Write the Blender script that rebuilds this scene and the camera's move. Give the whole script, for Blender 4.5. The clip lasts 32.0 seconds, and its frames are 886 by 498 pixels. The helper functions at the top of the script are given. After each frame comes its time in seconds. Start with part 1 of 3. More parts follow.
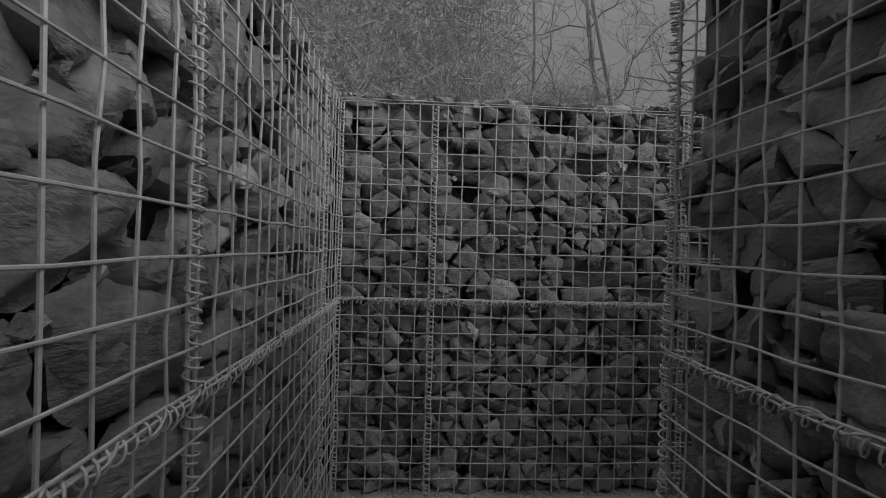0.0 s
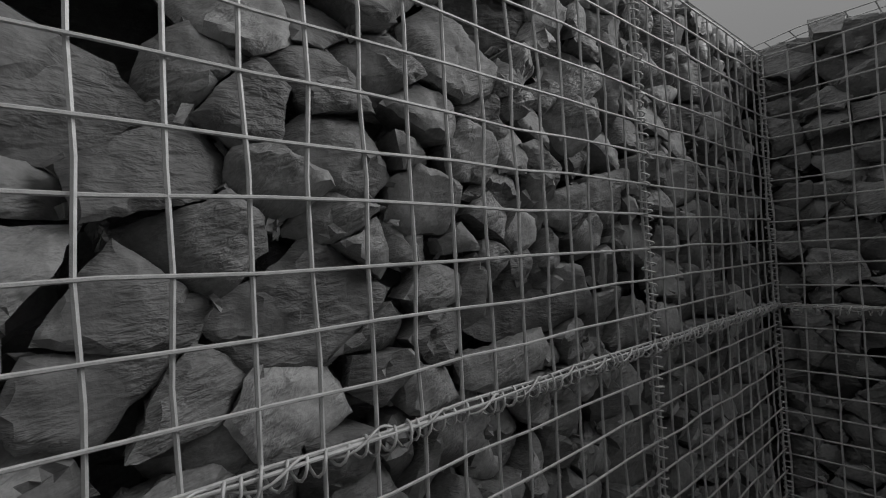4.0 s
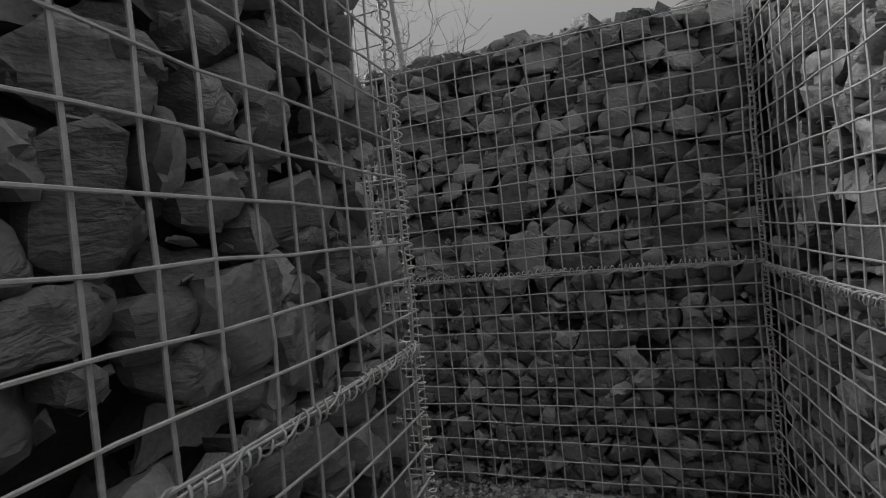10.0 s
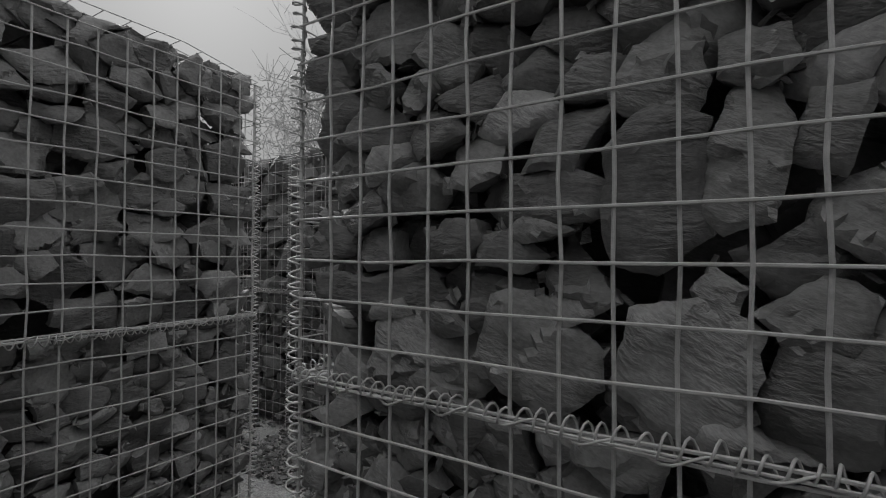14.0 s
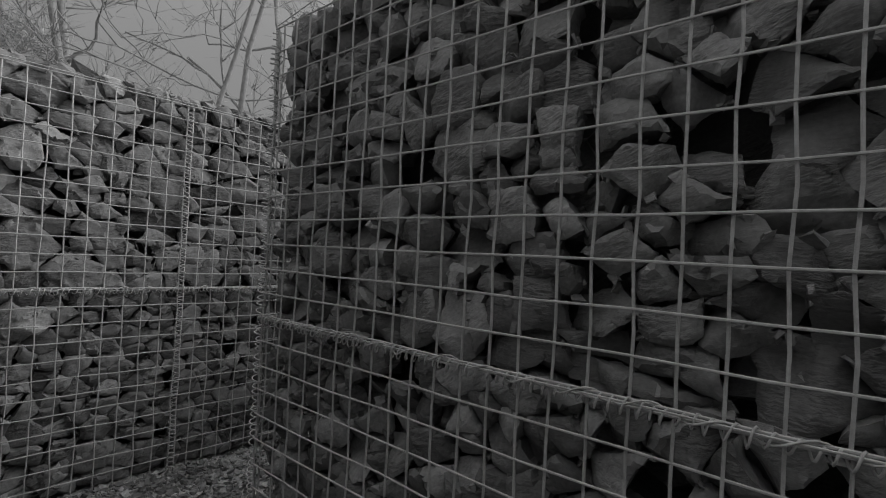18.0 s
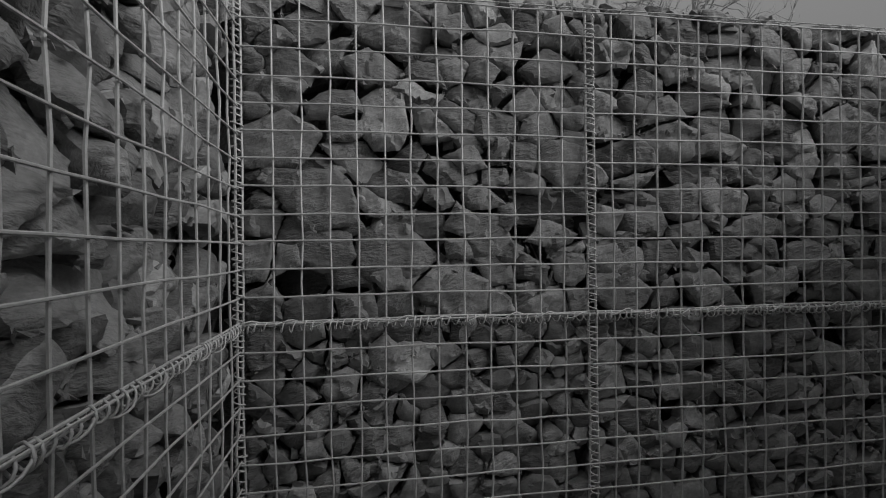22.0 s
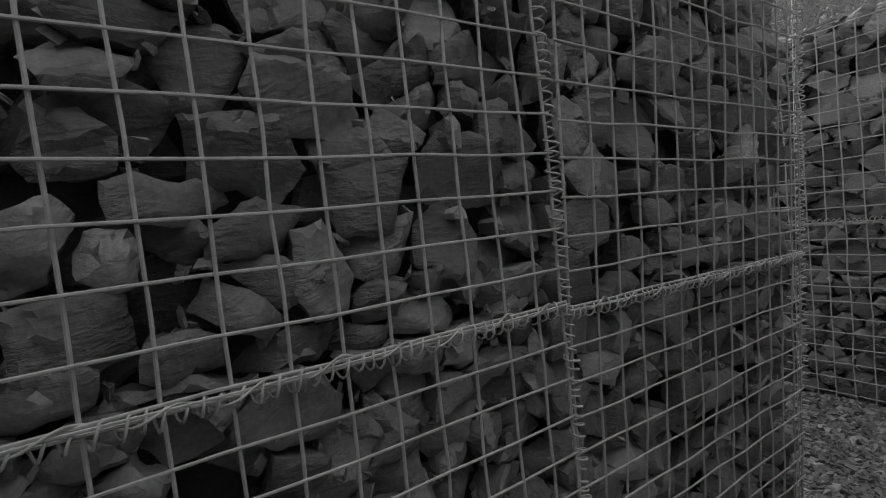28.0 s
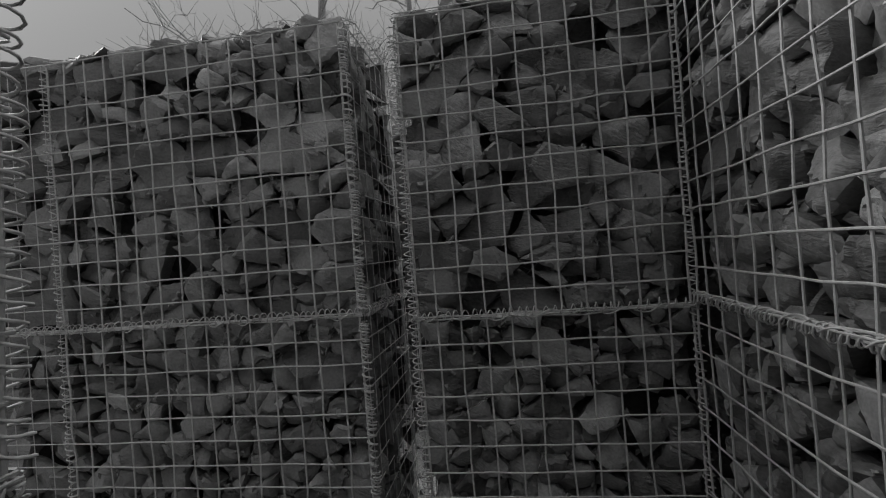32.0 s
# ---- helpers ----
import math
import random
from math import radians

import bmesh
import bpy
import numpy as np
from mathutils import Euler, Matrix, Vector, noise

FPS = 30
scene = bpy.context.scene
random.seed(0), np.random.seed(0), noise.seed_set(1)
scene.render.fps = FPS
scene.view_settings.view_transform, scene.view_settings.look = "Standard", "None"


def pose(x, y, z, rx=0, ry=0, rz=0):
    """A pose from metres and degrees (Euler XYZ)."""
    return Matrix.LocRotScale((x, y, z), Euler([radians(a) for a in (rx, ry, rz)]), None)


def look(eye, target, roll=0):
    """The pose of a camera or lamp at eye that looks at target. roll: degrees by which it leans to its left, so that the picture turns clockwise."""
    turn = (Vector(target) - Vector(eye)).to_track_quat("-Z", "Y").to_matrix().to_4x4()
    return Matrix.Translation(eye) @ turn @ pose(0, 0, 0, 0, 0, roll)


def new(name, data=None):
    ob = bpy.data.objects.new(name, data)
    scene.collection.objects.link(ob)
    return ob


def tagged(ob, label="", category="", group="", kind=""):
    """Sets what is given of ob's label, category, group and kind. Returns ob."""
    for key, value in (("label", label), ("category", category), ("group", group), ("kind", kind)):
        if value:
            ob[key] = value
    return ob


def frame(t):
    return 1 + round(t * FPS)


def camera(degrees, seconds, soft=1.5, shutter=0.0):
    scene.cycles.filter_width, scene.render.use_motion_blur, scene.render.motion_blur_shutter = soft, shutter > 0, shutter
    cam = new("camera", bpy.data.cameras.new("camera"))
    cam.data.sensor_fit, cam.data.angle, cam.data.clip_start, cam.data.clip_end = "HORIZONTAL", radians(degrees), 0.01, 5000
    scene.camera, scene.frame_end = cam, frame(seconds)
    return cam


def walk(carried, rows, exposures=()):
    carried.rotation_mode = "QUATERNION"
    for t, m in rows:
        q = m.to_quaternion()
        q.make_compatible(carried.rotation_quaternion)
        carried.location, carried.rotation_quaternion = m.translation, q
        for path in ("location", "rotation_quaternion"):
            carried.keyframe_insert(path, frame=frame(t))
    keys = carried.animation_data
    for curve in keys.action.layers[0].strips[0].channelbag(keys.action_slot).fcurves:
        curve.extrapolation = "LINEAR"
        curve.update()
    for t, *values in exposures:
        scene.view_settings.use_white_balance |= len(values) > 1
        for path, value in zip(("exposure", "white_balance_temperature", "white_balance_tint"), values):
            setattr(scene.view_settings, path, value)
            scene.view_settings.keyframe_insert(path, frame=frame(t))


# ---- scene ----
from mathutils.geometry import delaunay_2d_cdt

cam = camera(86.6, 32.0, soft=1.1)
PATH = [
    (0, (0.013, 0.006, 1.156), (0.127, 2.002, 1.146), 1.5),
    (0.5, (-0.009, 0.238, 1.136), (0.009, 2.238, 1.148), 1.1),
    (1, (-0.022, 0.465, 1.153), (-0.034, 2.465, 1.188), 0.9),
    (1.5, (-0.03, 0.683, 1.161), (-0.019, 2.682, 1.209), 0.4),
    (2, (-0.022, 0.907, 1.143), (0.09, 2.903, 1.207), -0.5),
    (2.5, (0.004, 1.112, 1.16), (0.349, 3.081, 1.224), -1.4),
    (4.5, (0.326, 1.756, 1.129), (1.847, 3.055, 1.142), -4.2),
    (5, (0.484, 1.82, 1.139), (2.178, 2.884, 1.122), -5.5),
    (5.5, (0.647, 1.871, 1.131), (2.502, 2.618, 1.115), -6.1),
    (6, (0.851, 1.887, 1.121), (2.817, 2.252, 1.083), -5.9),
    (6.5, (1.061, 1.897, 1.1), (3.058, 1.806, 1.055), -5.6),
    (7, (1.234, 1.843, 1.106), (3.176, 1.367, 1.057), -5.5),
    (7.5, (1.379, 1.751, 1.114), (3.199, 0.925, 1.066), -5.3),
    (8, (1.512, 1.613, 1.107), (3.13, 0.438, 1.056), -5.7),
    (8.5, (1.614, 1.456, 1.113), (3.014, 0.029, 1.061), -6.5),
    (9, (1.662, 1.281, 1.126), (2.835, -0.337, 1.059), -6.6),
    (9.5, (1.739, 1.058, 1.122), (2.622, -0.735, 1.044), -6.2),
    (10, (1.774, 0.834, 1.133), (2.433, -1.053, 1.066), -5.9),
    (10.5, (1.772, 0.638, 1.139), (2.285, -1.295, 1.083), -5.5),
    (11, (1.755, 0.444, 1.129), (2.145, -1.517, 1.08), -5.1),
    (11.5, (1.739, 0.253, 1.136), (2.038, -1.724, 1.108), -4.7),
    (12, (1.759, 0.08, 1.16), (2.006, -1.905, 1.129), -3.8),
    (12.5, (1.804, -0.102, 1.142), (2.078, -2.083, 1.135), -2.8),
    (13, (1.869, -0.268, 1.159), (2.307, -2.219, 1.151), -1.8),
    (13.5, (1.945, -0.383, 1.171), (2.66, -2.251, 1.19), -0.8),
    (14, (2.043, -0.474, 1.159), (3.088, -2.18, 1.192), 0.4),
    (14.5, (2.156, -0.552, 1.148), (3.524, -2.011, 1.193), 1.5),
    (16.5, (2.583, -0.541, 1.141), (4.572, -0.712, 1.269), 2.6),
    (17, (2.711, -0.498, 1.16), (4.677, -0.14, 1.244), 3.1),
    (17.5, (2.829, -0.453, 1.152), (4.613, 0.45, 1.198), 2.6),
    (18, (2.92, -0.394, 1.144), (4.402, 0.948, 1.175), 3.0),
    (18.5, (2.978, -0.295, 1.142), (4.196, 1.292, 1.145), 2.8),
    (19, (3.018, -0.178, 1.119), (4.068, 1.524, 1.121), 2.9),
    (19.5, (3.049, -0.056, 1.116), (3.961, 1.724, 1.106), 3.0),
    (20, (3.066, 0.083, 1.122), (3.829, 1.931, 1.084), 2.5),
    (20.5, (3.101, 0.251, 1.119), (3.713, 2.154, 1.073), 1.9),
    (21, (3.123, 0.43, 1.136), (3.606, 2.37, 1.105), 1.2),
    (21.5, (3.131, 0.612, 1.142), (3.486, 2.58, 1.11), 0.4),
    (22, (3.134, 0.821, 1.117), (3.434, 2.799, 1.116), -0.7),
    (22.5, (3.147, 1.027, 1.13), (3.502, 2.996, 1.136), -1.6),
    (23, (3.195, 1.216, 1.135), (3.71, 3.149, 1.115), -2.9),
    (23.5, (3.28, 1.406, 1.13), (4.057, 3.248, 1.083), -4.0),
    (24, (3.402, 1.54, 1.125), (4.488, 3.218, 1.069), -4.6),
    (24.5, (3.554, 1.662, 1.128), (4.972, 3.071, 1.044), -5.2),
    (25, (3.708, 1.794, 1.098), (5.425, 2.818, 1.034), -6.0),
    (25.5, (3.896, 1.857, 1.111), (5.788, 2.496, 1.002), -4.8),
    (27.5, (4.589, 1.714, 1.129), (6.485, 1.085, 1.042), -6.2),
    (28, (4.763, 1.596, 1.116), (6.445, 0.519, 1.006), -6.2),
    (28.5, (4.897, 1.461, 1.113), (6.245, -0.012, 0.995), -6.3),
    (29, (4.953, 1.319, 1.118), (5.974, -0.396, 0.997), -6.2),
    (29.5, (4.983, 1.15, 1.116), (5.796, -0.674, 1.005), -6.1),
    (30, (4.991, 0.957, 1.107), (5.638, -0.934, 1.022), -5.9),
    (30.5, (4.987, 0.755, 1.106), (5.514, -1.173, 1.043), -5.6),
    (31, (4.956, 0.561, 1.099), (5.394, -1.39, 1.058), -5.4),
    (31.5, (4.943, 0.341, 1.084), (5.272, -1.631, 1.054), -4.6),
    (32, (4.915, 0.151, 1.087), (5.193, -1.829, 1.096), -4.4),
]
# the camera opens up where it faces the shaded walls and the bright sky above them
LIGHTNESS = ((0, -0.15), (2, -0.12), (5, 0.2), (7, 0.55), (10, 0.48), (12, 0.6), (14, 0.55), (17, 0.5), (18.5, 0.2), (20, 0.08), (23, 0.0), (25, 0.28), (28, 0.55), (30, 0.42), (31, 0.3), (32, 0.25))
walk(cam, [(t, look(eye, target, roll)) for t, eye, target, roll in PATH], LIGHTNESS)


# ---- world and sun: bright overcast, brightest toward the south-east ----
SUN_AZ, SUN_EL = radians(120), radians(29)
world = bpy.data.worlds.new("overcast_sky")
scene.world = world
world.use_nodes = True
wn, wl = world.node_tree.nodes, world.node_tree.links
wn.clear()
w_sky = wn.new("ShaderNodeTexSky")
w_sky.sky_type = "NISHITA"
w_sky.sun_disc = False
w_sky.sun_elevation, w_sky.sun_rotation = SUN_EL, SUN_AZ
w_sky.dust_density = 6.0
w_bw = wn.new("ShaderNodeRGBToBW")
# an overcast sky is brightest overhead
w_high = wn.new("ShaderNodeTexGradient")
w_high.texture_mapping.mapping_x, w_high.texture_mapping.mapping_z = "Z", "X"
w_pow = wn.new("ShaderNodeMath")
w_pow.operation = "POWER"
w_pow.inputs[1].default_value = 3.5
w_gain, w_sum = wn.new("ShaderNodeMath"), wn.new("ShaderNodeMath")
w_gain.operation = w_sum.operation = "MULTIPLY_ADD"
w_gain.inputs[1].default_value, w_gain.inputs[2].default_value = 0.02, 1.9
w_sum.inputs[1].default_value = 9.5
w_bg, w_out = wn.new("ShaderNodeBackground"), wn.new("ShaderNodeOutputWorld")
w_bg.inputs["Strength"].default_value = 0.1
wl.new(w_sky.outputs[0], w_bw.inputs[0])
wl.new(w_bw.outputs[0], w_gain.inputs[0])
wl.new(w_high.outputs["Fac"], w_pow.inputs[0])
wl.new(w_pow.outputs[0], w_sum.inputs[0])
wl.new(w_gain.outputs[0], w_sum.inputs[2])
wl.new(w_sum.outputs[0], w_bg.inputs["Color"])
wl.new(w_bg.outputs[0], w_out.inputs["Surface"])

sun = new("sun", bpy.data.lights.new("sun", "SUN"))
sun.data.energy, sun.data.angle, sun.data.color = 1.9, radians(36), (1.0, 1.0, 1.0)
sun_from = Vector((math.sin(SUN_AZ) * math.cos(SUN_EL), math.cos(SUN_AZ) * math.cos(SUN_EL), math.sin(SUN_EL)))
sun.matrix_world = look(sun_from * 30, (0, 0, 0))


# ---- materials ----
def material(name, rough=0.8, metal=0.0):
    m = bpy.data.materials.new(name)
    m.use_nodes = True
    b = m.node_tree.nodes["Principled BSDF"]
    b.inputs["Roughness"].default_value, b.inputs["Metallic"].default_value = rough, metal
    return m, m.node_tree.nodes, m.node_tree.links, b


def ramp(nodes, stops):
    r = nodes.new("ShaderNodeValToRGB")
    while len(r.color_ramp.elements) < len(stops):
        r.color_ramp.elements.new(0.5)
    for e, (p, v) in zip(r.color_ramp.elements, stops):
        e.position, e.color = p, (v, v, v, 1)
    return r


def noise_node(nodes, links, coord, scale, detail=4.0, rough=0.6):
    n = nodes.new("ShaderNodeTexNoise")
    n.inputs["Scale"].default_value, n.inputs["Detail"].default_value, n.inputs["Roughness"].default_value = scale, detail, rough
    links.new(coord, n.inputs["Vector"])
    return n


def maths(nodes, links, op, a, b):
    n = nodes.new("ShaderNodeMath")
    n.operation = op
    for i, v in enumerate((a, b)):
        if isinstance(v, (int, float)):
            n.inputs[i].default_value = v
        else:
            links.new(v, n.inputs[i])
    return n.outputs[0]


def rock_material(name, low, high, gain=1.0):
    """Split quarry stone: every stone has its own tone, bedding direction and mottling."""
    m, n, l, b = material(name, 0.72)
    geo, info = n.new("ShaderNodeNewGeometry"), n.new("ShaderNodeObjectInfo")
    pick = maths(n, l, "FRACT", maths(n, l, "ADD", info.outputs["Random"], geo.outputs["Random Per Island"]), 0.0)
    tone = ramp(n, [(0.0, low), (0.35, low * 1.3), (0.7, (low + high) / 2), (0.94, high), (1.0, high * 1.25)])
    l.new(pick, tone.inputs[0])
    # bedding: the coordinates are turned by each stone's own angle and squeezed
    turn = n.new("ShaderNodeVectorRotate")
    turn.rotation_type = "EULER_XYZ"
    l.new(geo.outputs["Position"], turn.inputs["Vector"])
    comb = n.new("ShaderNodeCombineXYZ")
    for i, k in enumerate((0.5, 0.6, 6.0)):
        l.new(maths(n, l, "MULTIPLY", pick, k), comb.inputs[i])
    l.new(comb.outputs[0], turn.inputs["Rotation"])
    sq = n.new("ShaderNodeMapping")
    sq.inputs["Scale"].default_value = (0.5, 0.52, 1.4)
    l.new(turn.outputs[0], sq.inputs["Vector"])
    mottle = noise_node(n, l, geo.outputs["Position"], 15.0, 3.0, 0.55)
    bed = noise_node(n, l, sq.outputs[0], 72.0, 3.0, 0.55)
    bed.inputs["Distortion"].default_value = 0.25
    worn = noise_node(n, l, geo.outputs["Position"], 11.0, 2.0, 0.5)
    patch = ramp(n, [(0.4, 0.22), (0.62, 1.0)])
    l.new(worn.outputs[0], patch.inputs[0])
    grain = noise_node(n, l, geo.outputs["Position"], 120.0, 3.0, 0.55)
    mot = ramp(n, [(0.3, 0.86), (0.55, 1.0), (0.75, 1.12)])
    l.new(mottle.outputs[0], mot.inputs[0])
    grn = ramp(n, [(0.3, 0.86), (0.7, 1.14)])
    l.new(grain.outputs[0], grn.inputs[0])
    mix = maths(n, l, "MULTIPLY", maths(n, l, "MULTIPLY", tone.outputs[0], mot.outputs[0]), maths(n, l, "MULTIPLY", grn.outputs[0], gain))
    l.new(mix, b.inputs["Base Color"])
    b.inputs["Specular IOR Level"].default_value = 0.32
    rg = ramp(n, [(0.3, 0.42), (0.7, 0.68)])
    l.new(mottle.outputs[0], rg.inputs[0])
    l.new(rg.outputs[0], b.inputs["Roughness"])
    bump1, bump2 = n.new("ShaderNodeBump"), n.new("ShaderNodeBump")
    bump1.inputs["Distance"].default_value, bump1.inputs["Strength"].default_value = 0.040, 0.8
    bump2.inputs["Distance"].default_value, bump2.inputs["Strength"].default_value = 0.0020, 0.35
    l.new(maths(n, l, "MULTIPLY", maths(n, l, "MULTIPLY", bed.outputs[0], 0.36), patch.outputs[0]), bump1.inputs["Height"])
    l.new(grain.outputs[0], bump2.inputs["Height"])
    l.new(bump1.outputs[0], bump2.inputs["Normal"])
    l.new(bump2.outputs[0], b.inputs["Normal"])
    return m


def wire_material():
    m, n, l, b = material("galvanised_wire", 0.6, 0.25)
    geo = n.new("ShaderNodeNewGeometry")
    a = noise_node(n, l, geo.outputs["Position"], 60.0, 4.0)
    c = ramp(n, [(0.3, 0.42), (0.7, 0.58)])
    l.new(a.outputs[0], c.inputs[0])
    l.new(c.outputs[0], b.inputs["Base Color"])
    bp = n.new("ShaderNodeBump")
    bp.inputs["Distance"].default_value, bp.inputs["Strength"].default_value = 0.0006, 0.6
    g = noise_node(n, l, geo.outputs["Position"], 500.0, 2.0)
    l.new(g.outputs[0], bp.inputs["Height"])
    l.new(bp.outputs[0], b.inputs["Normal"])
    return m


def ground_material():
    m, n, l, b = material("trodden_gravel", 0.9)
    geo = n.new("ShaderNodeNewGeometry")
    big, fine = noise_node(n, l, geo.outputs["Position"], 1.7, 4.0), noise_node(n, l, geo.outputs["Position"], 90.0, 4.0, 0.7)
    vor = n.new("ShaderNodeTexVoronoi")
    vor.inputs["Scale"].default_value = 55.0
    l.new(geo.outputs["Position"], vor.inputs["Vector"])
    c1, c2 = ramp(n, [(0.35, 0.40), (0.65, 0.56)]), ramp(n, [(0.3, 0.55), (0.7, 1.25)])
    l.new(big.outputs[0], c1.inputs[0])
    l.new(fine.outputs[0], c2.inputs[0])
    l.new(maths(n, l, "MULTIPLY", c1.outputs[0], c2.outputs[0]), b.inputs["Base Color"])
    bp = n.new("ShaderNodeBump")
    bp.inputs["Distance"].default_value, bp.inputs["Strength"].default_value = 0.012, 0.8
    l.new(maths(n, l, "ADD", maths(n, l, "MULTIPLY", vor.outputs["Distance"], -0.8), fine.outputs[0]), bp.inputs["Height"])
    l.new(bp.outputs[0], b.inputs["Normal"])
    return m


def bark_material(name, low, high):
    m, n, l, b = material(name, 0.9)
    geo = n.new("ShaderNodeNewGeometry")
    a = noise_node(n, l, geo.outputs["Position"], 9.0, 5.0, 0.7)
    c = ramp(n, [(0.3, low), (0.7, high)])
    l.new(a.outputs[0], c.inputs[0])
    l.new(c.outputs[0], b.inputs["Base Color"])
    bp = n.new("ShaderNodeBump")
    bp.inputs["Distance"].default_value, bp.inputs["Strength"].default_value = 0.02, 0.7
    l.new(a.outputs[0], bp.inputs["Height"])
    l.new(bp.outputs[0], b.inputs["Normal"])
    return m


ROCK = rock_material("dark_rubble", 0.15, 0.34)
PALE = rock_material("pale_rubble", 0.40, 0.52)
# stone toned below ROCK: the shade of the gaps is put into its colour
SHADE_CORE = rock_material("rubble_core", 0.09, 0.14)
WIRE = wire_material()
GROUND = ground_material()
CHIP = rock_material("stone_chippings", 0.12, 0.34)
BARK = bark_material("grey_bark", 0.20, 0.34)
TWIG = bark_material("dry_twigs", 0.26, 0.42)


# ---- mesh helpers ----
def mesh_of(name, verts, faces, mat, smooth=False, sharp=None):
    me = bpy.data.meshes.new(name)
    me.from_pydata(verts, [], faces)
    me.materials.append(mat)
    if smooth:
        me.polygons.foreach_set("use_smooth", [True] * len(me.polygons))
        if sharp:
            me.set_sharp_from_angle(angle=radians(sharp))
    me.update()
    return me


def child(name, me, parent, label="", kind=""):
    ob = new(name, me)
    ob.parent = parent
    return tagged(ob, label=label, kind=kind)


def tube(path, radius, sides=6, taper=None):
    """A tube along a list of points; taper gives a radius for each point."""
    p = np.array(path, float)
    t = np.gradient(p, axis=0)
    t /= np.linalg.norm(t, axis=1)[:, None] + 1e-9
    ref = np.where(np.abs(t[:, 2:3]) > 0.9, [[1.0, 0.0, 0.0]], [[0.0, 0.0, 1.0]])
    a = np.cross(t, ref)
    a /= np.linalg.norm(a, axis=1)[:, None] + 1e-9
    b = np.cross(t, a)
    ang = np.arange(sides) * 2 * math.pi / sides
    r = np.full(len(p), radius) if taper is None else np.array(taper)
    v = p[:, None] + r[:, None, None] * (np.cos(ang)[None, :, None] * a[:, None] + np.sin(ang)[None, :, None] * b[:, None])
    f = []
    for i in range(len(p) - 1):
        for j in range(sides):
            k = (j + 1) % sides
            f.append((i * sides + j, i * sides + k, (i + 1) * sides + k, (i + 1) * sides + j))
    f.append(tuple(range(sides - 1, -1, -1)))
    f.append(tuple(range((len(p) - 1) * sides, len(p) * sides)))
    return v.reshape(-1, 3), f


def merged(pieces):
    verts, faces, base = [], [], 0
    for v, f in pieces:
        verts.append(np.asarray(v, float))
        faces += [tuple(i + base for i in q) for q in f]
        base += len(v)
    return (np.concatenate(verts) if verts else np.zeros((0, 3))), faces


# ---- stones ----
def scatter(w, h, sizes, rng, fixed=()):
    """Seeds (u, v, r) of stones that fill a rectangle: fixed ones, then large, then smaller in the gaps."""
    pts = [tuple(p[:3]) for p in fixed]
    for r, tries in sizes:
        for _ in range(int(tries * w * h)):
            u, v, q = rng.uniform(0, w), rng.uniform(0, h), r * rng.uniform(0.8, 1.25)
            if all((u - a) ** 2 + 1.45 * (v - c) ** 2 > (0.88 * (q + k)) ** 2 for a, c, k in pts):
                pts.append((u, v, q))
    return pts


def clip(poly, nx, ny, d):
    out = []
    for i, p in enumerate(poly):
        q = poly[(i + 1) % len(poly)]
        a, b = p[0] * nx + p[1] * ny - d, q[0] * nx + q[1] * ny - d
        if a <= 0:
            out.append(p)
        if a * b < 0:
            s = a / (a - b)
            out.append((p[0] + s * (q[0] - p[0]), p[1] + s * (q[1] - p[1])))
    return out


def cells(pts, w, h):
    """The patch of wall that each stone fills."""
    P = np.array(pts)
    for i, (u, v, r) in enumerate(pts):
        d2 = (P[:, 0] - u) ** 2 + (P[:, 1] - v) ** 2
        poly = [(max(0.0, u - 0.15), max(0.0, v - 0.15)), (min(w, u + 0.15), max(0.0, v - 0.15)),
                (min(w, u + 0.15), min(h, v + 0.15)), (max(0.0, u - 0.15), min(h, v + 0.15))]
        for j in np.argsort(d2)[1:22]:
            a, b, k = pts[j]
            dx, dy = a - u, b - v
            dd = dx * dx + dy * dy
            s = 0.5 + 0.34 * (r * r - k * k) / max(dd, 1e-6)
            poly = clip(poly, dx, dy, dx * (u + dx * s) + dy * (v + dy * s))
            if len(poly) < 3:
                break
        if len(poly) >= 3:
            yield i, poly


def angular(p, size, rng):
    """Drop short edges and break off a corner, so that an outline has few, straight sides."""
    p = [np.array(q) for q in p]
    while len(p) > 4:
        e = [np.linalg.norm(p[i] - p[(i + 1) % len(p)]) for i in range(len(p))]
        i = int(np.argmin(e))
        if e[i] > 0.72 * size:
            break
        j = (i + 1) % len(p)
        p[i] = (p[i] + p[j]) / 2
        p.pop(j)
    p = [tuple(q) for q in p]
    c = np.mean(p, axis=0)
    for _ in range(rng.integers(0, 3)):
        th, off = rng.uniform(0, 2 * math.pi), rng.uniform(0.6, 1.0) * size
        nx, ny = math.cos(th), math.sin(th)
        q = clip(p, nx, ny, c[0] * nx + c[1] * ny + off)
        p = q if len(q) > 3 else p
    return np.array(p)


def rough_outline(p, rng, step):
    """Broken edges: every side of an outline is halved again and again, each half point pushed a little out or in."""
    ring = []
    for i in range(len(p)):
        line = [p[i], p[(i + 1) % len(p)]]
        amp = 0.05
        while np.linalg.norm(line[1] - line[0]) > step:
            more = []
            for a, b in zip(line, line[1:]):
                more += [a, (a + b) / 2 + np.clip(rng.normal(0, amp), -0.15, 0.15) * np.array((b[1] - a[1], a[0] - b[0]))]
            line = more + [line[-1]]
            amp *= 0.95
        ring += line[:-1]
    return np.array(ring)


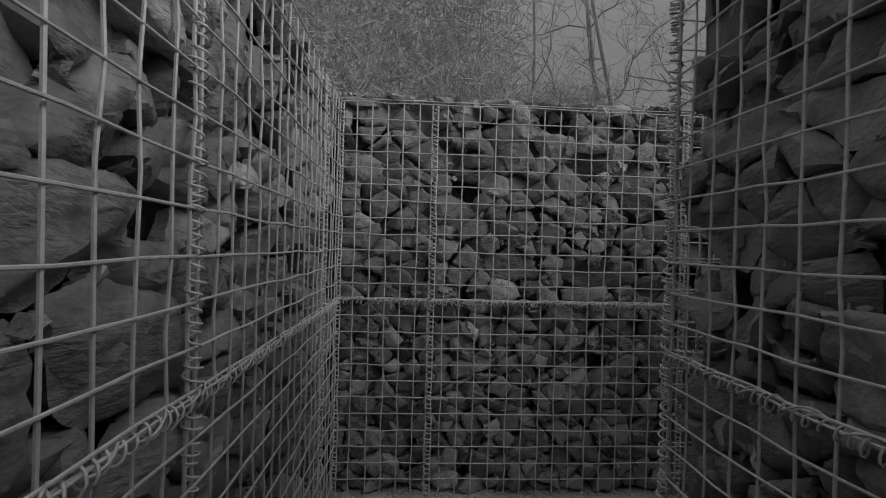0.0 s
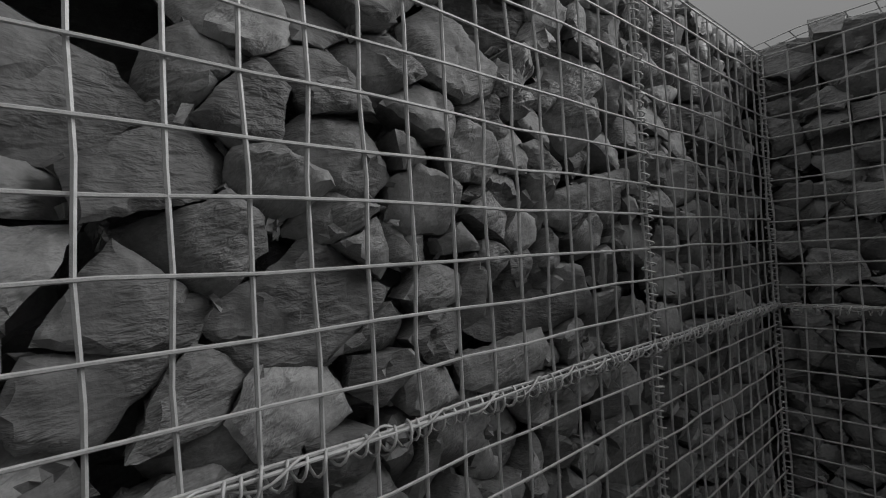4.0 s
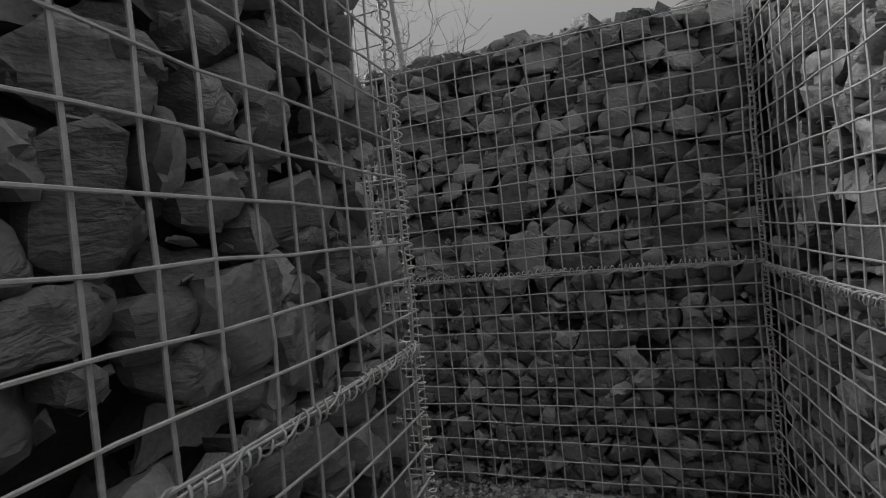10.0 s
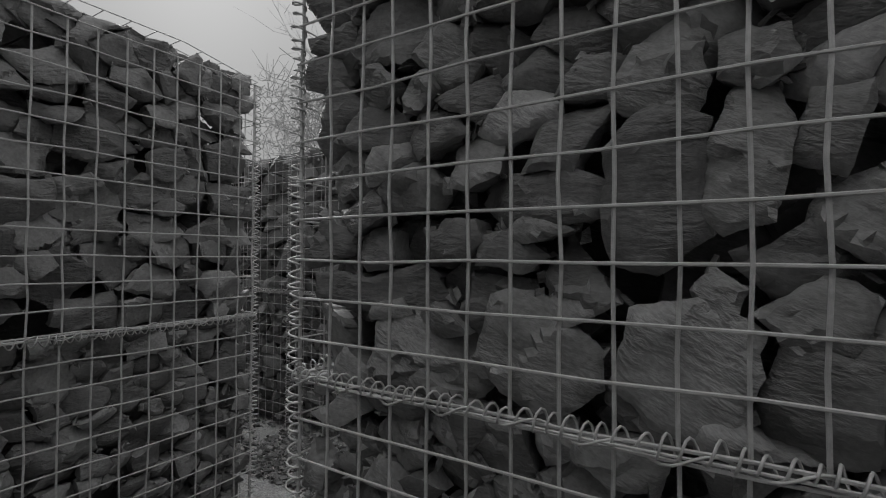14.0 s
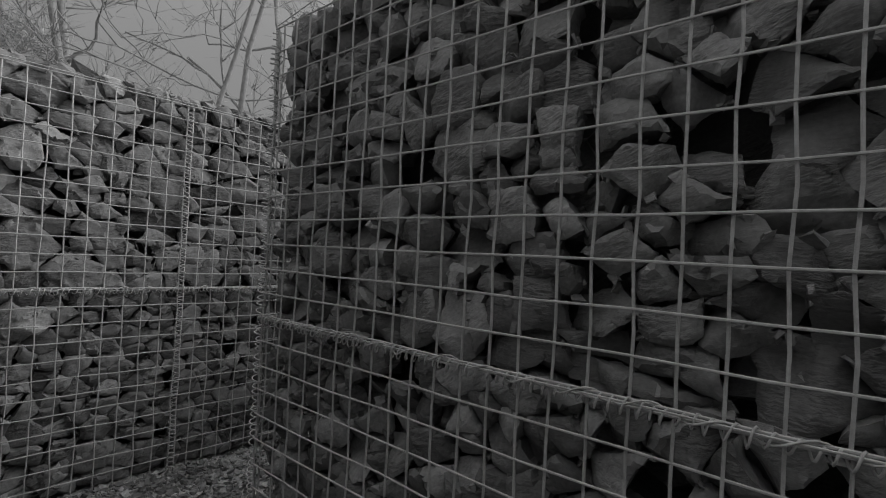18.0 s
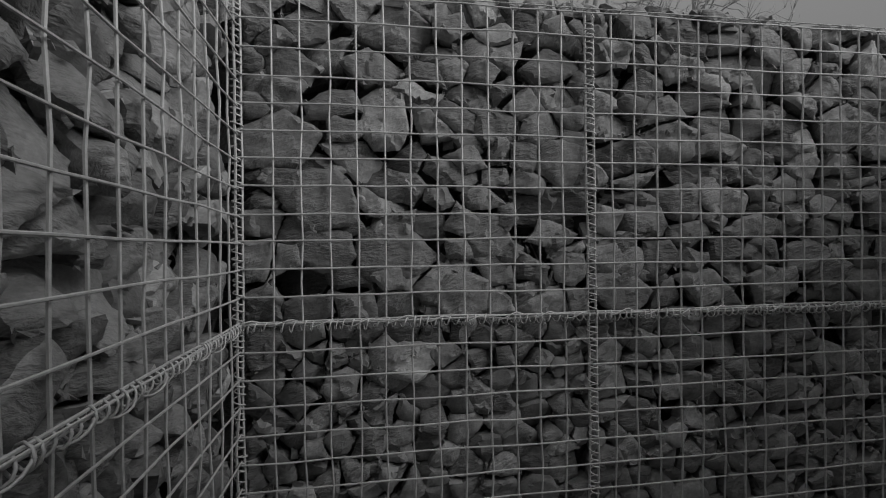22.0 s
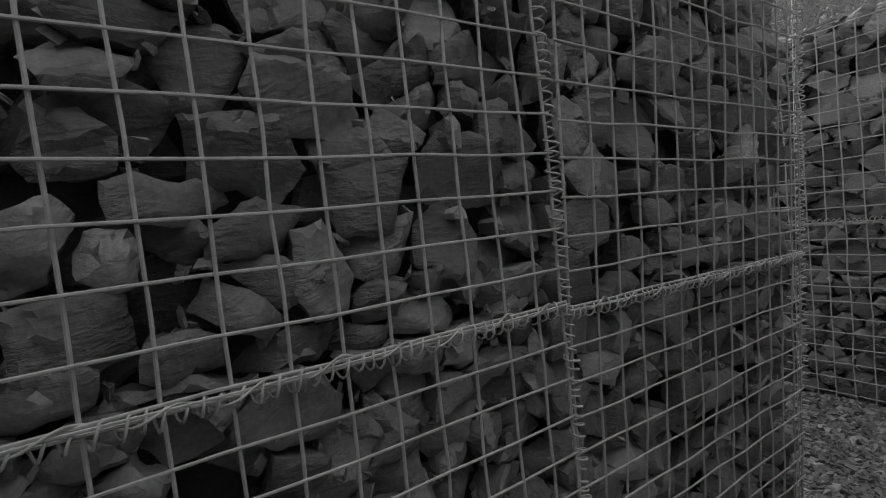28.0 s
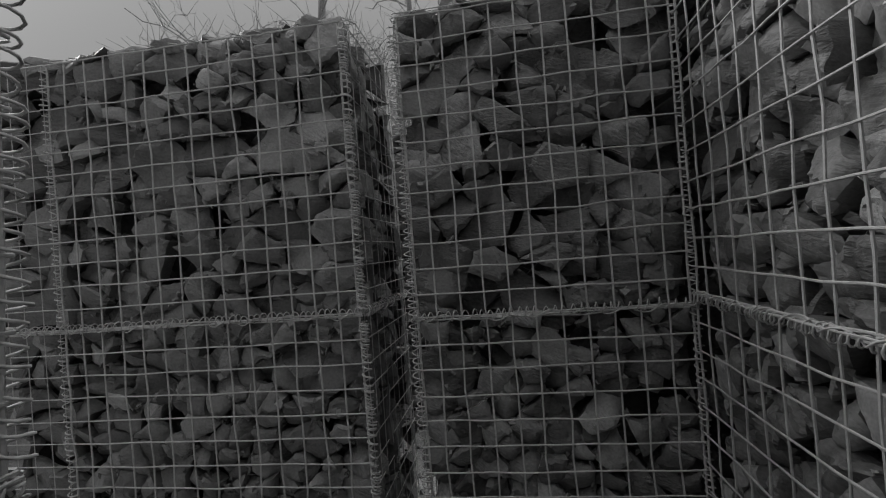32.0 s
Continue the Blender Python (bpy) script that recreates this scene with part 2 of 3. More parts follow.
def grid_inside(ring, step, rng):
    """Jittered points of a grid inside an outline, and a function for the distance to its edge."""
    lo, hi = ring.min(axis=0), ring.max(axis=0)
    gx, gy = np.meshgrid(np.arange(lo[0] + step / 2, hi[0], step), np.arange(lo[1] + step / 2, hi[1], step))
    q = np.column_stack([gx.ravel(), gy.ravel()])
    q = q + rng.uniform(-0.3, 0.3, q.shape) * step
    a, b = ring, np.roll(ring, -1, axis=0)
    up = (a[None, :, 1] > q[:, None, 1]) != (b[None, :, 1] > q[:, None, 1])
    cross = a[None, :, 0] + (q[:, None, 1] - a[None, :, 1]) * (b - a)[None, :, 0] / np.where(np.abs((b - a)[None, :, 1]) < 1e-9, 1e-9, (b - a)[None, :, 1])
    odd = np.sum(up & (q[:, None, 0] < cross), axis=1) % 2 == 1
    q = q[odd]

    def edge(pts):
        d = b - a
        t = np.clip(np.sum((pts[:, None] - a[None]) * d[None], axis=2) / (np.sum(d * d, axis=1)[None] + 1e-12), 0, 1)
        return np.min(np.linalg.norm(pts[:, None] - a[None] - t[..., None] * d[None], axis=2), axis=1)
    return (q[edge(q) > 0.45 * step] if len(q) else q), edge


def stone_shape(poly, rng, fine=True, sink=0.0, flat=1.0, hang=0.0, deep=None):
    """One split stone in wall coordinates (u, v, depth): a broken angular outline, cleaved planes and ledges in front,
    a narrower back. Its foremost point lies at the wires or, for deeper stones, behind its neighbours."""
    p = np.array(poly)
    size = math.sqrt(max(1e-6, abs(np.sum(p[:, 0] * np.roll(p[:, 1], -1) - p[:, 1] * np.roll(p[:, 0], -1))) / 2 / math.pi))
    if size < 0.010:
        return None
    if deep is None:
        p = angular(p, size, rng)
        deep = rng.random() ** 1.4 * (0.4 + 0.6 * flat)
    c = p.mean(axis=0)
    p = (p - c) * (1.02 + 0.20 * deep)
    ring = rough_outline(p, rng, 0.015 if fine and size > 0.03 else 0.022 if fine else 0.06)
    n = len(ring)
    tilt = rng.normal(0, 0.37, 2) * flat + (0.0, hang)
    planes = [(0.0, tilt)]
    for _ in range(rng.integers(1, 5)):
        th, sl, off = rng.uniform(0, 2 * math.pi), rng.uniform(0.3, 1.4) * max(flat, 0.45), rng.uniform(0.15 + 0.35 * (1 - flat), 0.9) * size
        planes.append((sl * off, tilt - sl * np.array((math.cos(th), math.sin(th)))))
    ledges = [(rng.uniform(0, 2 * math.pi), rng.uniform(-0.5, 0.8) * size, rng.uniform(0.003, 0.013)) for _ in range(rng.integers(0, 4))]
    bed, key = rng.normal(0, 0.35), rng.uniform(0, 90)
    cb, sb = math.cos(bed), math.sin(bed)

    def height(q, rim):
        d = -0.0015 * np.log(np.sum([np.exp(-np.clip(k + q @ np.array(g), -0.5, 0.5) / 0.0015) for k, g in planes], axis=0))
        for i in range(len(q)):
            x, y = q[i]
            s, t = cb * x + sb * y, cb * y - sb * x
            d[i] += 0.0042 * noise.fractal((s * 14, t * 34, key), 0.8, 2.1, 3) * min(1.0, size / 0.05)
        wave = 0.006 * np.sin(q[:, 0] * 70 + key) + 0.005 * np.sin(q[:, 1] * 90 + 2 * key)
        for th, off, drop in ledges:
            d = d - drop * (q[:, 0] * math.cos(th) + q[:, 1] * math.sin(th) + wave > off)
        return d - 0.009 * np.clip(1 - rim / 0.011, 0, 1) ** 2

    if fine:
        inner, edge = grid_inside(ring, 0.0105 if size > 0.045 else 0.012 if size > 0.028 else 0.013, rng)
        q = np.concatenate([ring, inner]) if len(inner) else ring
        got = delaunay_2d_cdt([Vector(k) for k in q], [], [list(range(n))], 1, 1e-6)
        if len(got[0]) != len(q):
            fine = False
        else:
            rim = np.concatenate([np.zeros(n), edge(inner)]) if len(inner) else np.zeros(n)
            d = height(q, rim)
            tris = [tuple(f) for f in got[2]]
    if not fine:
        q = np.concatenate([ring, ring * 0.9, ring * 0.45, np.zeros((1, 2))])
        d = height(q, np.concatenate([np.zeros(n), np.full(2 * n + 1, 1.0)]))
        tris = []
        for k in range(2):
            for j in range(n):
                i = (j + 1) % n
                tris.append((k * n + j, k * n + i, (k + 1) * n + i, (k + 1) * n + j))
        tris += [(2 * n + j, 2 * n + (j + 1) % n, 3 * n) for j in range(n)]
    d = np.maximum(d - d.max(), -0.065) - 0.005 - 0.050 * deep - sink
    m = len(q)
    back = np.column_stack([ring * 0.86 + rng.normal(0, 0.002, ring.shape), np.full(n, min(d[:n].min() - 0.02, -0.085 - sink))])
    v = np.concatenate([np.column_stack([q, d]), back])
    v[:, :2] += c
    turned = np.sum(ring[:, 0] * np.roll(ring[:, 1], -1) - ring[:, 1] * np.roll(ring[:, 0], -1)) < 0
    faces = tris + [(m + j, m + (j + 1) % n, (j + 1) % n, j) if not turned else (j, (j + 1) % n, m + (j + 1) % n, m + j) for j in range(n)]
    return v, faces


def block(u, v, hw, hh, ang, rng):
    """The angular outline of one large stone, half as long as hw and half as high as hh, turned by ang degrees."""
    n = int(rng.integers(4, 8))
    th = (np.arange(n) + rng.uniform(-0.28, 0.28, n) + rng.random()) * 2 * math.pi / n
    x, y = np.cos(th), np.sin(th)
    k = 1.17 / (np.abs(x) ** 4 + np.abs(y) ** 4) ** 0.25
    p = np.column_stack([x * k * hw, y * k * hh])
    a = radians(ang)
    return p @ np.array(((math.cos(a), math.sin(a)), (-math.sin(a), math.cos(a)))) + np.array((u, v))


def packed(w, h, sizes, rng, fixed=(), long=1.25):
    """Outlines of the stones of one face: lying long side level, the rows bent here and there. fixed: seeds kept free for large stones."""
    pts = scatter(w / long, h, [(r / math.sqrt(long), k * long) for r, k in sizes], rng, [(u / long, v, r / math.sqrt(long)) for u, v, r in fixed])
    k = rng.uniform(0, 6.3, 4)
    for i, poly in cells(pts, w / long, h):
        if i < len(fixed):
            continue
        out = []
        for u, v in poly:
            u = u * long
            e = min(1.0, 12 * min(u, w - u, v, h - v) + 0.001) * (0.35 if fixed else 1.0)
            out.append((u + e * (0.018 * math.sin(11 * v + k[0]) + 0.010 * math.sin(23 * v + k[1])), v + e * (0.026 * math.sin(7.5 * u + k[2]) + 0.012 * math.sin(17 * u + k[3]))))
        yield out


def loose_stone(rng, r, flat=0.6, spin=0.45):
    """A broken stone for heaps and chippings: a block with skewed faces and two corners knocked off."""
    v = np.array([(x, y, z) for x in (-1, 1) for y in (-1, 1) for z in (-1, 1)], float) * rng.uniform(0.6, 1.0, (8, 3))
    v += rng.normal(0, 0.12, v.shape)
    for i in rng.integers(0, 8, 2):
        v[i] *= 0.55
    v *= np.array((r * rng.uniform(0.8, 1.35), r * rng.uniform(0.7, 1.1), r * flat * rng.uniform(0.7, 1.2)))
    turn = np.array(Euler(rng.uniform(-spin, spin, 2).tolist() + [rng.uniform(0, 6.3)]).to_matrix())
    f = [(0, 1, 3, 2), (4, 6, 7, 5), (0, 4, 5, 1), (2, 3, 7, 6), (0, 2, 6, 4), (1, 5, 7, 3)]
    tri = []
    for a, b, c, d in f:
        tri += [(a, b, c), (a, c, d)]
    return v @ turn.T, tri


# ---- gabion baskets ----
CELL, JOINT, RIM = 0.0755, 0.905, 1.811
SIDES = {"S": ((1, 0, 0), (0, -1, 0)), "N": ((-1, 0, 0), (0, 1, 0)), "E": ((0, 1, 0), (1, 0, 0)), "W": ((0, -1, 0), (-1, 0, 0))}
WIRES, COILS = {}, {}


def wire_mesh(length, radius, variant):
    """A straight wire along x with slight bends, shared by all wires of that length."""
    key = (round(length, 3), radius, variant)
    if key not in WIRES:
        rng = np.random.default_rng(int(length * 1000) + variant * 77)
        n = 9
        x = np.linspace(0, length, n)
        bend = rng.normal(0, 0.0020, (n, 2))
        bend[0] = bend[-1] = 0
        v, f = tube(np.column_stack([x, bend]), radius, 6)
        WIRES[key] = mesh_of("wire", v, f, WIRE, True, 50)
    return WIRES[key]


def coil_mesh(length, ra, rb, pitch, radius, variant):
    """A binding spiral along x."""
    key = (round(length, 2), ra, rb, pitch, variant)
    if key not in COILS:
        rng = np.random.default_rng(int(length * 100) + variant)
        turns = length / pitch
        n = int(turns * 9)
        t = np.linspace(0, turns * 2 * math.pi, n)
        wob = 1 + 0.16 * np.sin(t * 0.13 + variant) + 0.12 * np.sin(t * 0.41) + 0.10 * np.sin(t * 0.77 + variant)
        x = t / (2 * math.pi) * pitch + 0.006 * np.sin(t * 0.09 + variant) + 0.003 * np.sin(t * 0.31)
        v, f = tube(np.column_stack([x, ra * wob * np.cos(t), rb * wob * np.sin(t)]), radius, 5)
        COILS[key] = mesh_of("coil", v, f, WIRE, True)
    return COILS[key]


def axes(o, x, y, z):
    return Matrix(((x[0], y[0], z[0], o[0]), (x[1], y[1], z[1], o[1]), (x[2], y[2], z[2], o[2]), (0, 0, 0, 1)))


def coil_along(owner, o, way, out, length, ra=0.0135, rb=0.0125, pitch=0.0215, radius=0.0022, variant=0):
    way, out = Vector(way), Vector(out)
    ob = child("binding_spiral", coil_mesh(length, ra, rb, pitch, radius, variant), owner, "twisted galvanised binding wire spiral")
    ob.matrix_basis = axes(o, way, way.cross(out), out)
    return ob


SEED = [100]


def basket(box, tier, faces, big=1.0, label="", stones=(), joint=JOINT, cu=CELL, cv=CELL, laced=-1, settled=None, part_cell=False, flush=1.0):
    """One wire basket of rubble. faces: (side, from, to, fine, coil at start, coil at end[, lift of the wires[, width of a cell[, width of the last cell beyond that]]]), positions along the wall's own x or y.
    flush: below 1, the stones lie more evenly in one plane.
    laced: the side of the joint on which the loops of the level spiral show, -1 below, 1 above."""
    x0, x1, y0, y1 = box
    z0, z1 = (0.0, joint) if tier == "low" else (joint, joint + 12 * cv)
    h = z1 - z0
    owner = new("gabion_basket")
    tagged(owner, label or ("galvanised wire gabion basket of dark rubble standing on gravel" if tier == "low" else
                            "galvanised wire gabion basket of coarse dark rubble stacked on another"), "gabion basket", "gabion maze walls")
    SEED[0] += 1
    rng = np.random.default_rng(SEED[0])
    # deep inside, a plain box for the rubble, darkened so the gaps read as shade
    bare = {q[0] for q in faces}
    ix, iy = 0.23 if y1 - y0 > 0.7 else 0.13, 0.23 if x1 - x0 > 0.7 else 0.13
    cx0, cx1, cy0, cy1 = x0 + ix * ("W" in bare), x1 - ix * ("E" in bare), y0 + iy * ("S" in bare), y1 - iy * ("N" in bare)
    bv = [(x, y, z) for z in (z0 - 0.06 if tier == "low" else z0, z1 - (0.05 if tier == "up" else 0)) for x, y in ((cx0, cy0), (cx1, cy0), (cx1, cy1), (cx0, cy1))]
    child("rubble_core", mesh_of("core", bv, [(0, 3, 2, 1), (4, 5, 6, 7), (0, 1, 5, 4), (1, 2, 6, 5), (2, 3, 7, 6), (3, 0, 4, 7)], SHADE_CORE), owner)
    for side, a, b, fine, c0, c1, *more in faces:
        U, N = Vector(SIDES[side][0]), Vector(SIDES[side][1])
        lo, hi = min(a, b), max(a, b)
        start = {"S": (lo, y0), "N": (hi, y1), "E": (x1, lo), "W": (x0, hi)}[side]
        o, w = Vector((start[0], start[1], z0)), hi - lo
        frame_m = axes(o, U, Vector((0, 0, 1)), N)
        fm = np.array(frame_m)
        if tier == "low":
            sizes = ((0.056 * big, 20), (0.043 * big, 130), (0.033 * big, 420), (0.024, 130))
        else:
            sizes = ((0.082 * big, 16), (0.060 * big, 70), (0.043 * big, 280), (0.030, 150))
        # large or pale stones with a place of their own: along the wall, height, half length, half height, turn, pale or not
        heap, marks, kept = [], [], []
        for p in stones:
            if p[0] == side and z0 - 0.02 < p[2] < z1 + 0.02 and lo < p[1] < hi:
                u = p[1] - lo if side in "SE" else hi - p[1]
                marks.append((u, p[2] - z0, p[3], p[4], p[5], len(p) > 6))
                k = max(1, round(max(p[3], p[4]) / min(p[3], p[4]) * 1.3 - 0.3))
                for q in range(k):
                    s = (2 * q + 1 - k) / k * (max(p[3], p[4]) - 0.5 * min(p[3], p[4])) / max(1 - 1 / k, 0.5) * (k > 1)
                    t = radians(p[5] + (0 if p[3] >= p[4] else 90))
                    kept.append((u + s * math.cos(t), p[2] - z0 + s * math.sin(t), 0.98 * min(p[3], p[4])))
        if fine:
            # a second layer behind the first, along the whole side
            first = {"S": (x0, y0, z0), "N": (x1, y1, z0), "E": (x1, y0, z0), "W": (x0, y1, z0)}[side]
            for poly in packed(x1 - x0 if side in "SN" else y1 - y0, h, ((0.055, 300),), rng):
                made = stone_shape(poly, rng, False, 0.12 if flush == 1.0 else 0.105)
                if made and rng.random() < (0.62 if flush == 1.0 else 0.75):
                    heap.append((made[0] @ fm[:3, :3].T + np.array(first), made[1]))
        chosen = [(block(*q[:5], rng), q[5], 0.0 if q[5] else rng.uniform(0.0, 0.3)) for q in marks]
        clear = 0.09 if w < 0.7 and not fine else 0.0
        filling = [([(u + clear, v) for u, v in poly], None, None)
                   for poly in packed(w - 2 * clear, h + (0.05 if tier == "up" else 0), sizes, rng, kept, 1.4 if tier == "up" else 1.1)]
        for poly, pale, deep in chosen + filling:
            made = stone_shape(poly, rng, fine, 0.0, (1.0 if deep is None else 0.6) * flush, 0.0 if tier == "up" else 0.1, deep)
            if made is None or (deep is None and rng.random() < (0.05 if flush == 1.0 else 0.02)):
                continue
            v, f = made
            if fine:
                c = v.mean(axis=0)
                ob = child("stone", mesh_of("stone", v - c, f, PALE if pale else ROCK, True, 38), owner, "pale weathered stone" if pale else "")
                ob.matrix_basis = frame_m @ Matrix.Translation(c)
                # flakes and shards wedged where stones meet
                for q in poly:
                    if 0.02 < q[0] < w - 0.02 and 0.02 < q[1] < h - 0.02 and rng.random() < 0.3:
                        v, f = loose_stone(rng, rng.uniform(0.009, 0.017), 0.3, 1.5)
                        heap.append(((v + np.array((q[0], q[1], -rng.uniform(0.042, 0.075)))) @ fm[:3, :3].T + fm[:3, 3], f))
            else:
                heap.append((v @ fm[:3, :3].T + fm[:3, 3], f))
        if heap:
            v, f = merged(heap)
            child("rubble_face", mesh_of("rubble_face", v, f, ROCK, True, 36), owner, "", "stuff")
        if more:
            frame_m = frame_m @ Matrix.Translation((0, more[0], 0))
        # wires: uprights behind, level wires in front
        own = len(more) > 1
        step = more[1] if own else cu
        nu = max(1, round(w / step))
        net = []
        phase = more[2] if len(more) > 2 else 0.0
        inner = [w - step * q - phase for q in range(nu + 2) if 0.025 < w - step * q - phase < w - 0.025] if part_cell or own else [w * q / nu for q in range(1, nu)]
        ups = [0.013] + inner + [w - 0.013]
        levels = [h - q * cv for q in range(1, int(h / cv) + 1)] if tier == "low" else [q * cv for q in range(1, 13)]
        for q, u in enumerate(ups):
            du = u + float(rng.normal(0, 0.0014))
            if fine:
                ob = child("upright_wire", wire_mesh(h, 0.0037 if q in (0, len(ups) - 1) else 0.0031, q % 4), owner)
                ob.matrix_basis = frame_m @ axes((du, 0, 0), (0, 1, 0), (0, 0, 1), (1, 0, 0))
            else:
                net.append(tube([(du, 0, 0), (du, h, 0)], 0.002, 4))
        for q, z in enumerate(levels):
            dz = z + float(rng.normal(0, 0.0012))
            if fine:
                ob = child("level_wire", wire_mesh(w, 0.0026, q % 4), owner)
                ob.matrix_basis = frame_m @ Matrix.Translation((0, dz, 0.004))
            else:
                net.append(tube([(0, dz, 0.004), (w, dz, 0.004)], 0.002, 4))
        if net:
            v, f = merged(net)
            child("wire_net", mesh_of("wire_net", v @ fm[:3, :3].T + fm[:3, 3], f, WIRE, True, 50), owner)
        # spirals that lace the upright edges and the level joint
        for want, u in ((c0, 0.0), (c1, w)):
            if want:
                coil_along(owner, frame_m @ Vector((u, 0.01, 0.002)), (0, 0, 1), N, h - 0.02, variant=int(u * 10) % 5)
        if tier == "up":
            for dz, dn, rod in ((0.006, 0.004, 0.0029), (-0.004, 0.006, 0.0027), (0.001, 0.011, 0.0022)):
                ob = child("level_wire", wire_mesh(w, rod, int(rod * 10000) % 4), owner)
                ob.matrix_basis = frame_m @ Matrix.Translation((0, dz, dn))
            if laced > 0:
                coil_along(owner, frame_m @ Vector((0, 0.009, 0.004)), U, N, w, 0.014, 0.013, 0.0245, 0.002, SEED[0] % 5)
            else:
                coil_along(owner, frame_m @ Vector((0, -0.008, 0.005)), U, N, w, 0.0135, 0.0105, 0.0235, 0.0022, SEED[0] % 5)
            # a loose tie wire wound round the joint
            t = np.linspace(0, 1, int(w / 0.012))
            ph = rng.uniform(0, 6.3)
            path = np.column_stack([t * w, 0.009 * np.sin(t * w * 58 + ph) + 0.004 * np.sin(t * w * 17), 0.009 + 0.009 * np.cos(t * w * 58 + ph)])
            v, f = tube(path, 0.0021, 5)
            child("tie_wire", mesh_of("tie_wire", v @ fm[:3, :3].T + fm[:3, 3], f, WIRE, True), owner)
    if tier == "up":
        top = []
        for _ in range(int((x1 - x0) * (y1 - y0) * 230)):
            x, y, r = rng.uniform(x0 + 0.08, x1 - 0.08), rng.uniform(y0 + 0.08, y1 - 0.08), rng.uniform(0.03, 0.065)
            v, f = loose_stone(rng, r, 0.7)
            top.append((v + np.array((x, y, z1 + 0.004 + 0.035 * rng.random())), f))
        v, f = merged(top)
        child("rubble_top", mesh_of("rubble_top", v, f, ROCK), owner, "", "stuff")
        lid = []
        for q in range(int((x1 - x0) / cu) + 1):
            x = x0 + q * cu
            lid.append(tube([(x, y0, z1 + 0.015), (x, y0 * 0.75 + y1 * 0.25, z1 + 0.065), (x, y0 * 0.25 + y1 * 0.75, z1 + 0.065), (x, y1, z1 + 0.015)], 0.002, 4))
        for q in range(int((y1 - y0) / cu) + 1):
            y = y0 + q * cu
            k = 0.015 + 0.05 * min(1.0, 4 * min(y - y0, y1 - y) / (y1 - y0))
            lid.append(tube([(x0, y, z1 + k), (x1, y, z1 + k)], 0.002, 4))
        v, f = merged(lid)
        child("wire_lid", mesh_of("wire_lid", v, f, WIRE, True, 50), owner)
    if settled:
        # the basket has sunk and leans: turned about one of its corners
        (px, py, pz), rx, ry, rz = settled
        owner.matrix_basis = pose(px, py, pz, rx, ry, rz) @ Matrix.Translation((-px, -py, -pz))
    return owner


def stack(box, faces, **k):
    basket(box, "low", faces, **k)
    basket(box, "up", faces, **k)


# ---- floor ----
def ground_sheet():
    verts, faces, n = [], [], 0
    xs = [-300, -60, -12] + [-3 + 0.12 * i for i in range(101)] + [12, 60, 300]
    ys = [-300, -60, -12] + [-4 + 0.12 * i for i in range(67)] + [8, 20, 60, 300]
    for y in ys:
        for x in xs:
            verts.append((x, y, 0.012 * noise.noise((x * 1.3, y * 1.3, 0)) + 0.004 * noise.noise((x * 6, y * 6, 3)) - 0.012))
    w = len(xs)
    faces = [(j * w + i, j * w + i + 1, (j + 1) * w + i + 1, (j + 1) * w + i) for j in range(len(ys) - 1) for i in range(w - 1)]
    return tagged(new("ground", mesh_of("ground", verts, faces, GROUND, True)), "pale trodden gravel ground of the maze", "ground", "", "structure")


ground_sheet()
YN = 2.19
# large and pale stones that stand out: side, place along the wall, height, half length, half height, turn in degrees, 1 where pale
NORTH_WEST_STONES = (("S", 0.635, 1.298, 0.038, 0.026, -15), ("S", 0.658, 1.222, 0.054, 0.046, -25), ("S", 0.762, 1.304, 0.052, 0.046, -20), ("S", 0.86, 1.333, 0.035, 0.045, 0), ("S", 0.943, 1.39, 0.045, 0.046, 0), ("S", 0.96, 1.316, 0.066, 0.032, -25), ("S", 0.787, 1.205, 0.035, 0.037, 0), ("S", 0.728, 1.164, 0.034, 0.023, 0), ("S", 0.792, 1.124, 0.031, 0.03, -25), ("S", 0.871, 1.115, 0.03, 0.023, 0), ("S", 0.871, 1.173, 0.038, 0.035, 0), ("S", 0.946, 1.238, 0.035, 0.059, -10), ("S", 0.664, 1.09, 0.054, 0.033, 0), ("S", 0.74, 1.072, 0.027, 0.056, -5), ("S", 0.913, 1.042, 0.141, 0.055, 0), ("S", 0.668, 1.018, 0.054, 0.041, 20), ("S", 0.829, 0.953, 0.091, 0.043, 5), ("S", 0.999, 1.135, 0.05, 0.04, 0), ("S", 1.183, 1.091, 0.063, 0.045, 0))
NORTH_MID_STONES = (("S", 3.377, 1.345, 0.07, 0.035, -18), ("S", 3.423, 1.389, 0.063, 0.038, -10), ("S", 3.528, 1.415, 0.033, 0.034, 0), ("S", 3.607, 1.402, 0.042, 0.044, 0), ("S", 3.718, 1.373, 0.066, 0.066, -5), ("S", 3.503, 1.333, 0.051, 0.026, 0), ("S", 3.611, 1.323, 0.056, 0.034, -10), ("S", 3.34, 1.271, 0.044, 0.034, 0), ("S", 3.479, 1.268, 0.065, 0.036, -5), ("S", 3.684, 1.245, 0.101, 0.048, 0), ("S", 3.405, 1.196, 0.05, 0.055, 0), ("S", 3.492, 1.153, 0.06, 0.055, 0), ("S", 3.697, 1.157, 0.076, 0.041, 0), ("S", 3.551, 1.211, 0.025, 0.042, 0), ("S", 3.618, 1.054, 0.053, 0.059, 0), ("S", 3.402, 0.971, 0.076, 0.06, 0), ("S", 3.5, 1.058, 0.061, 0.049, 0))
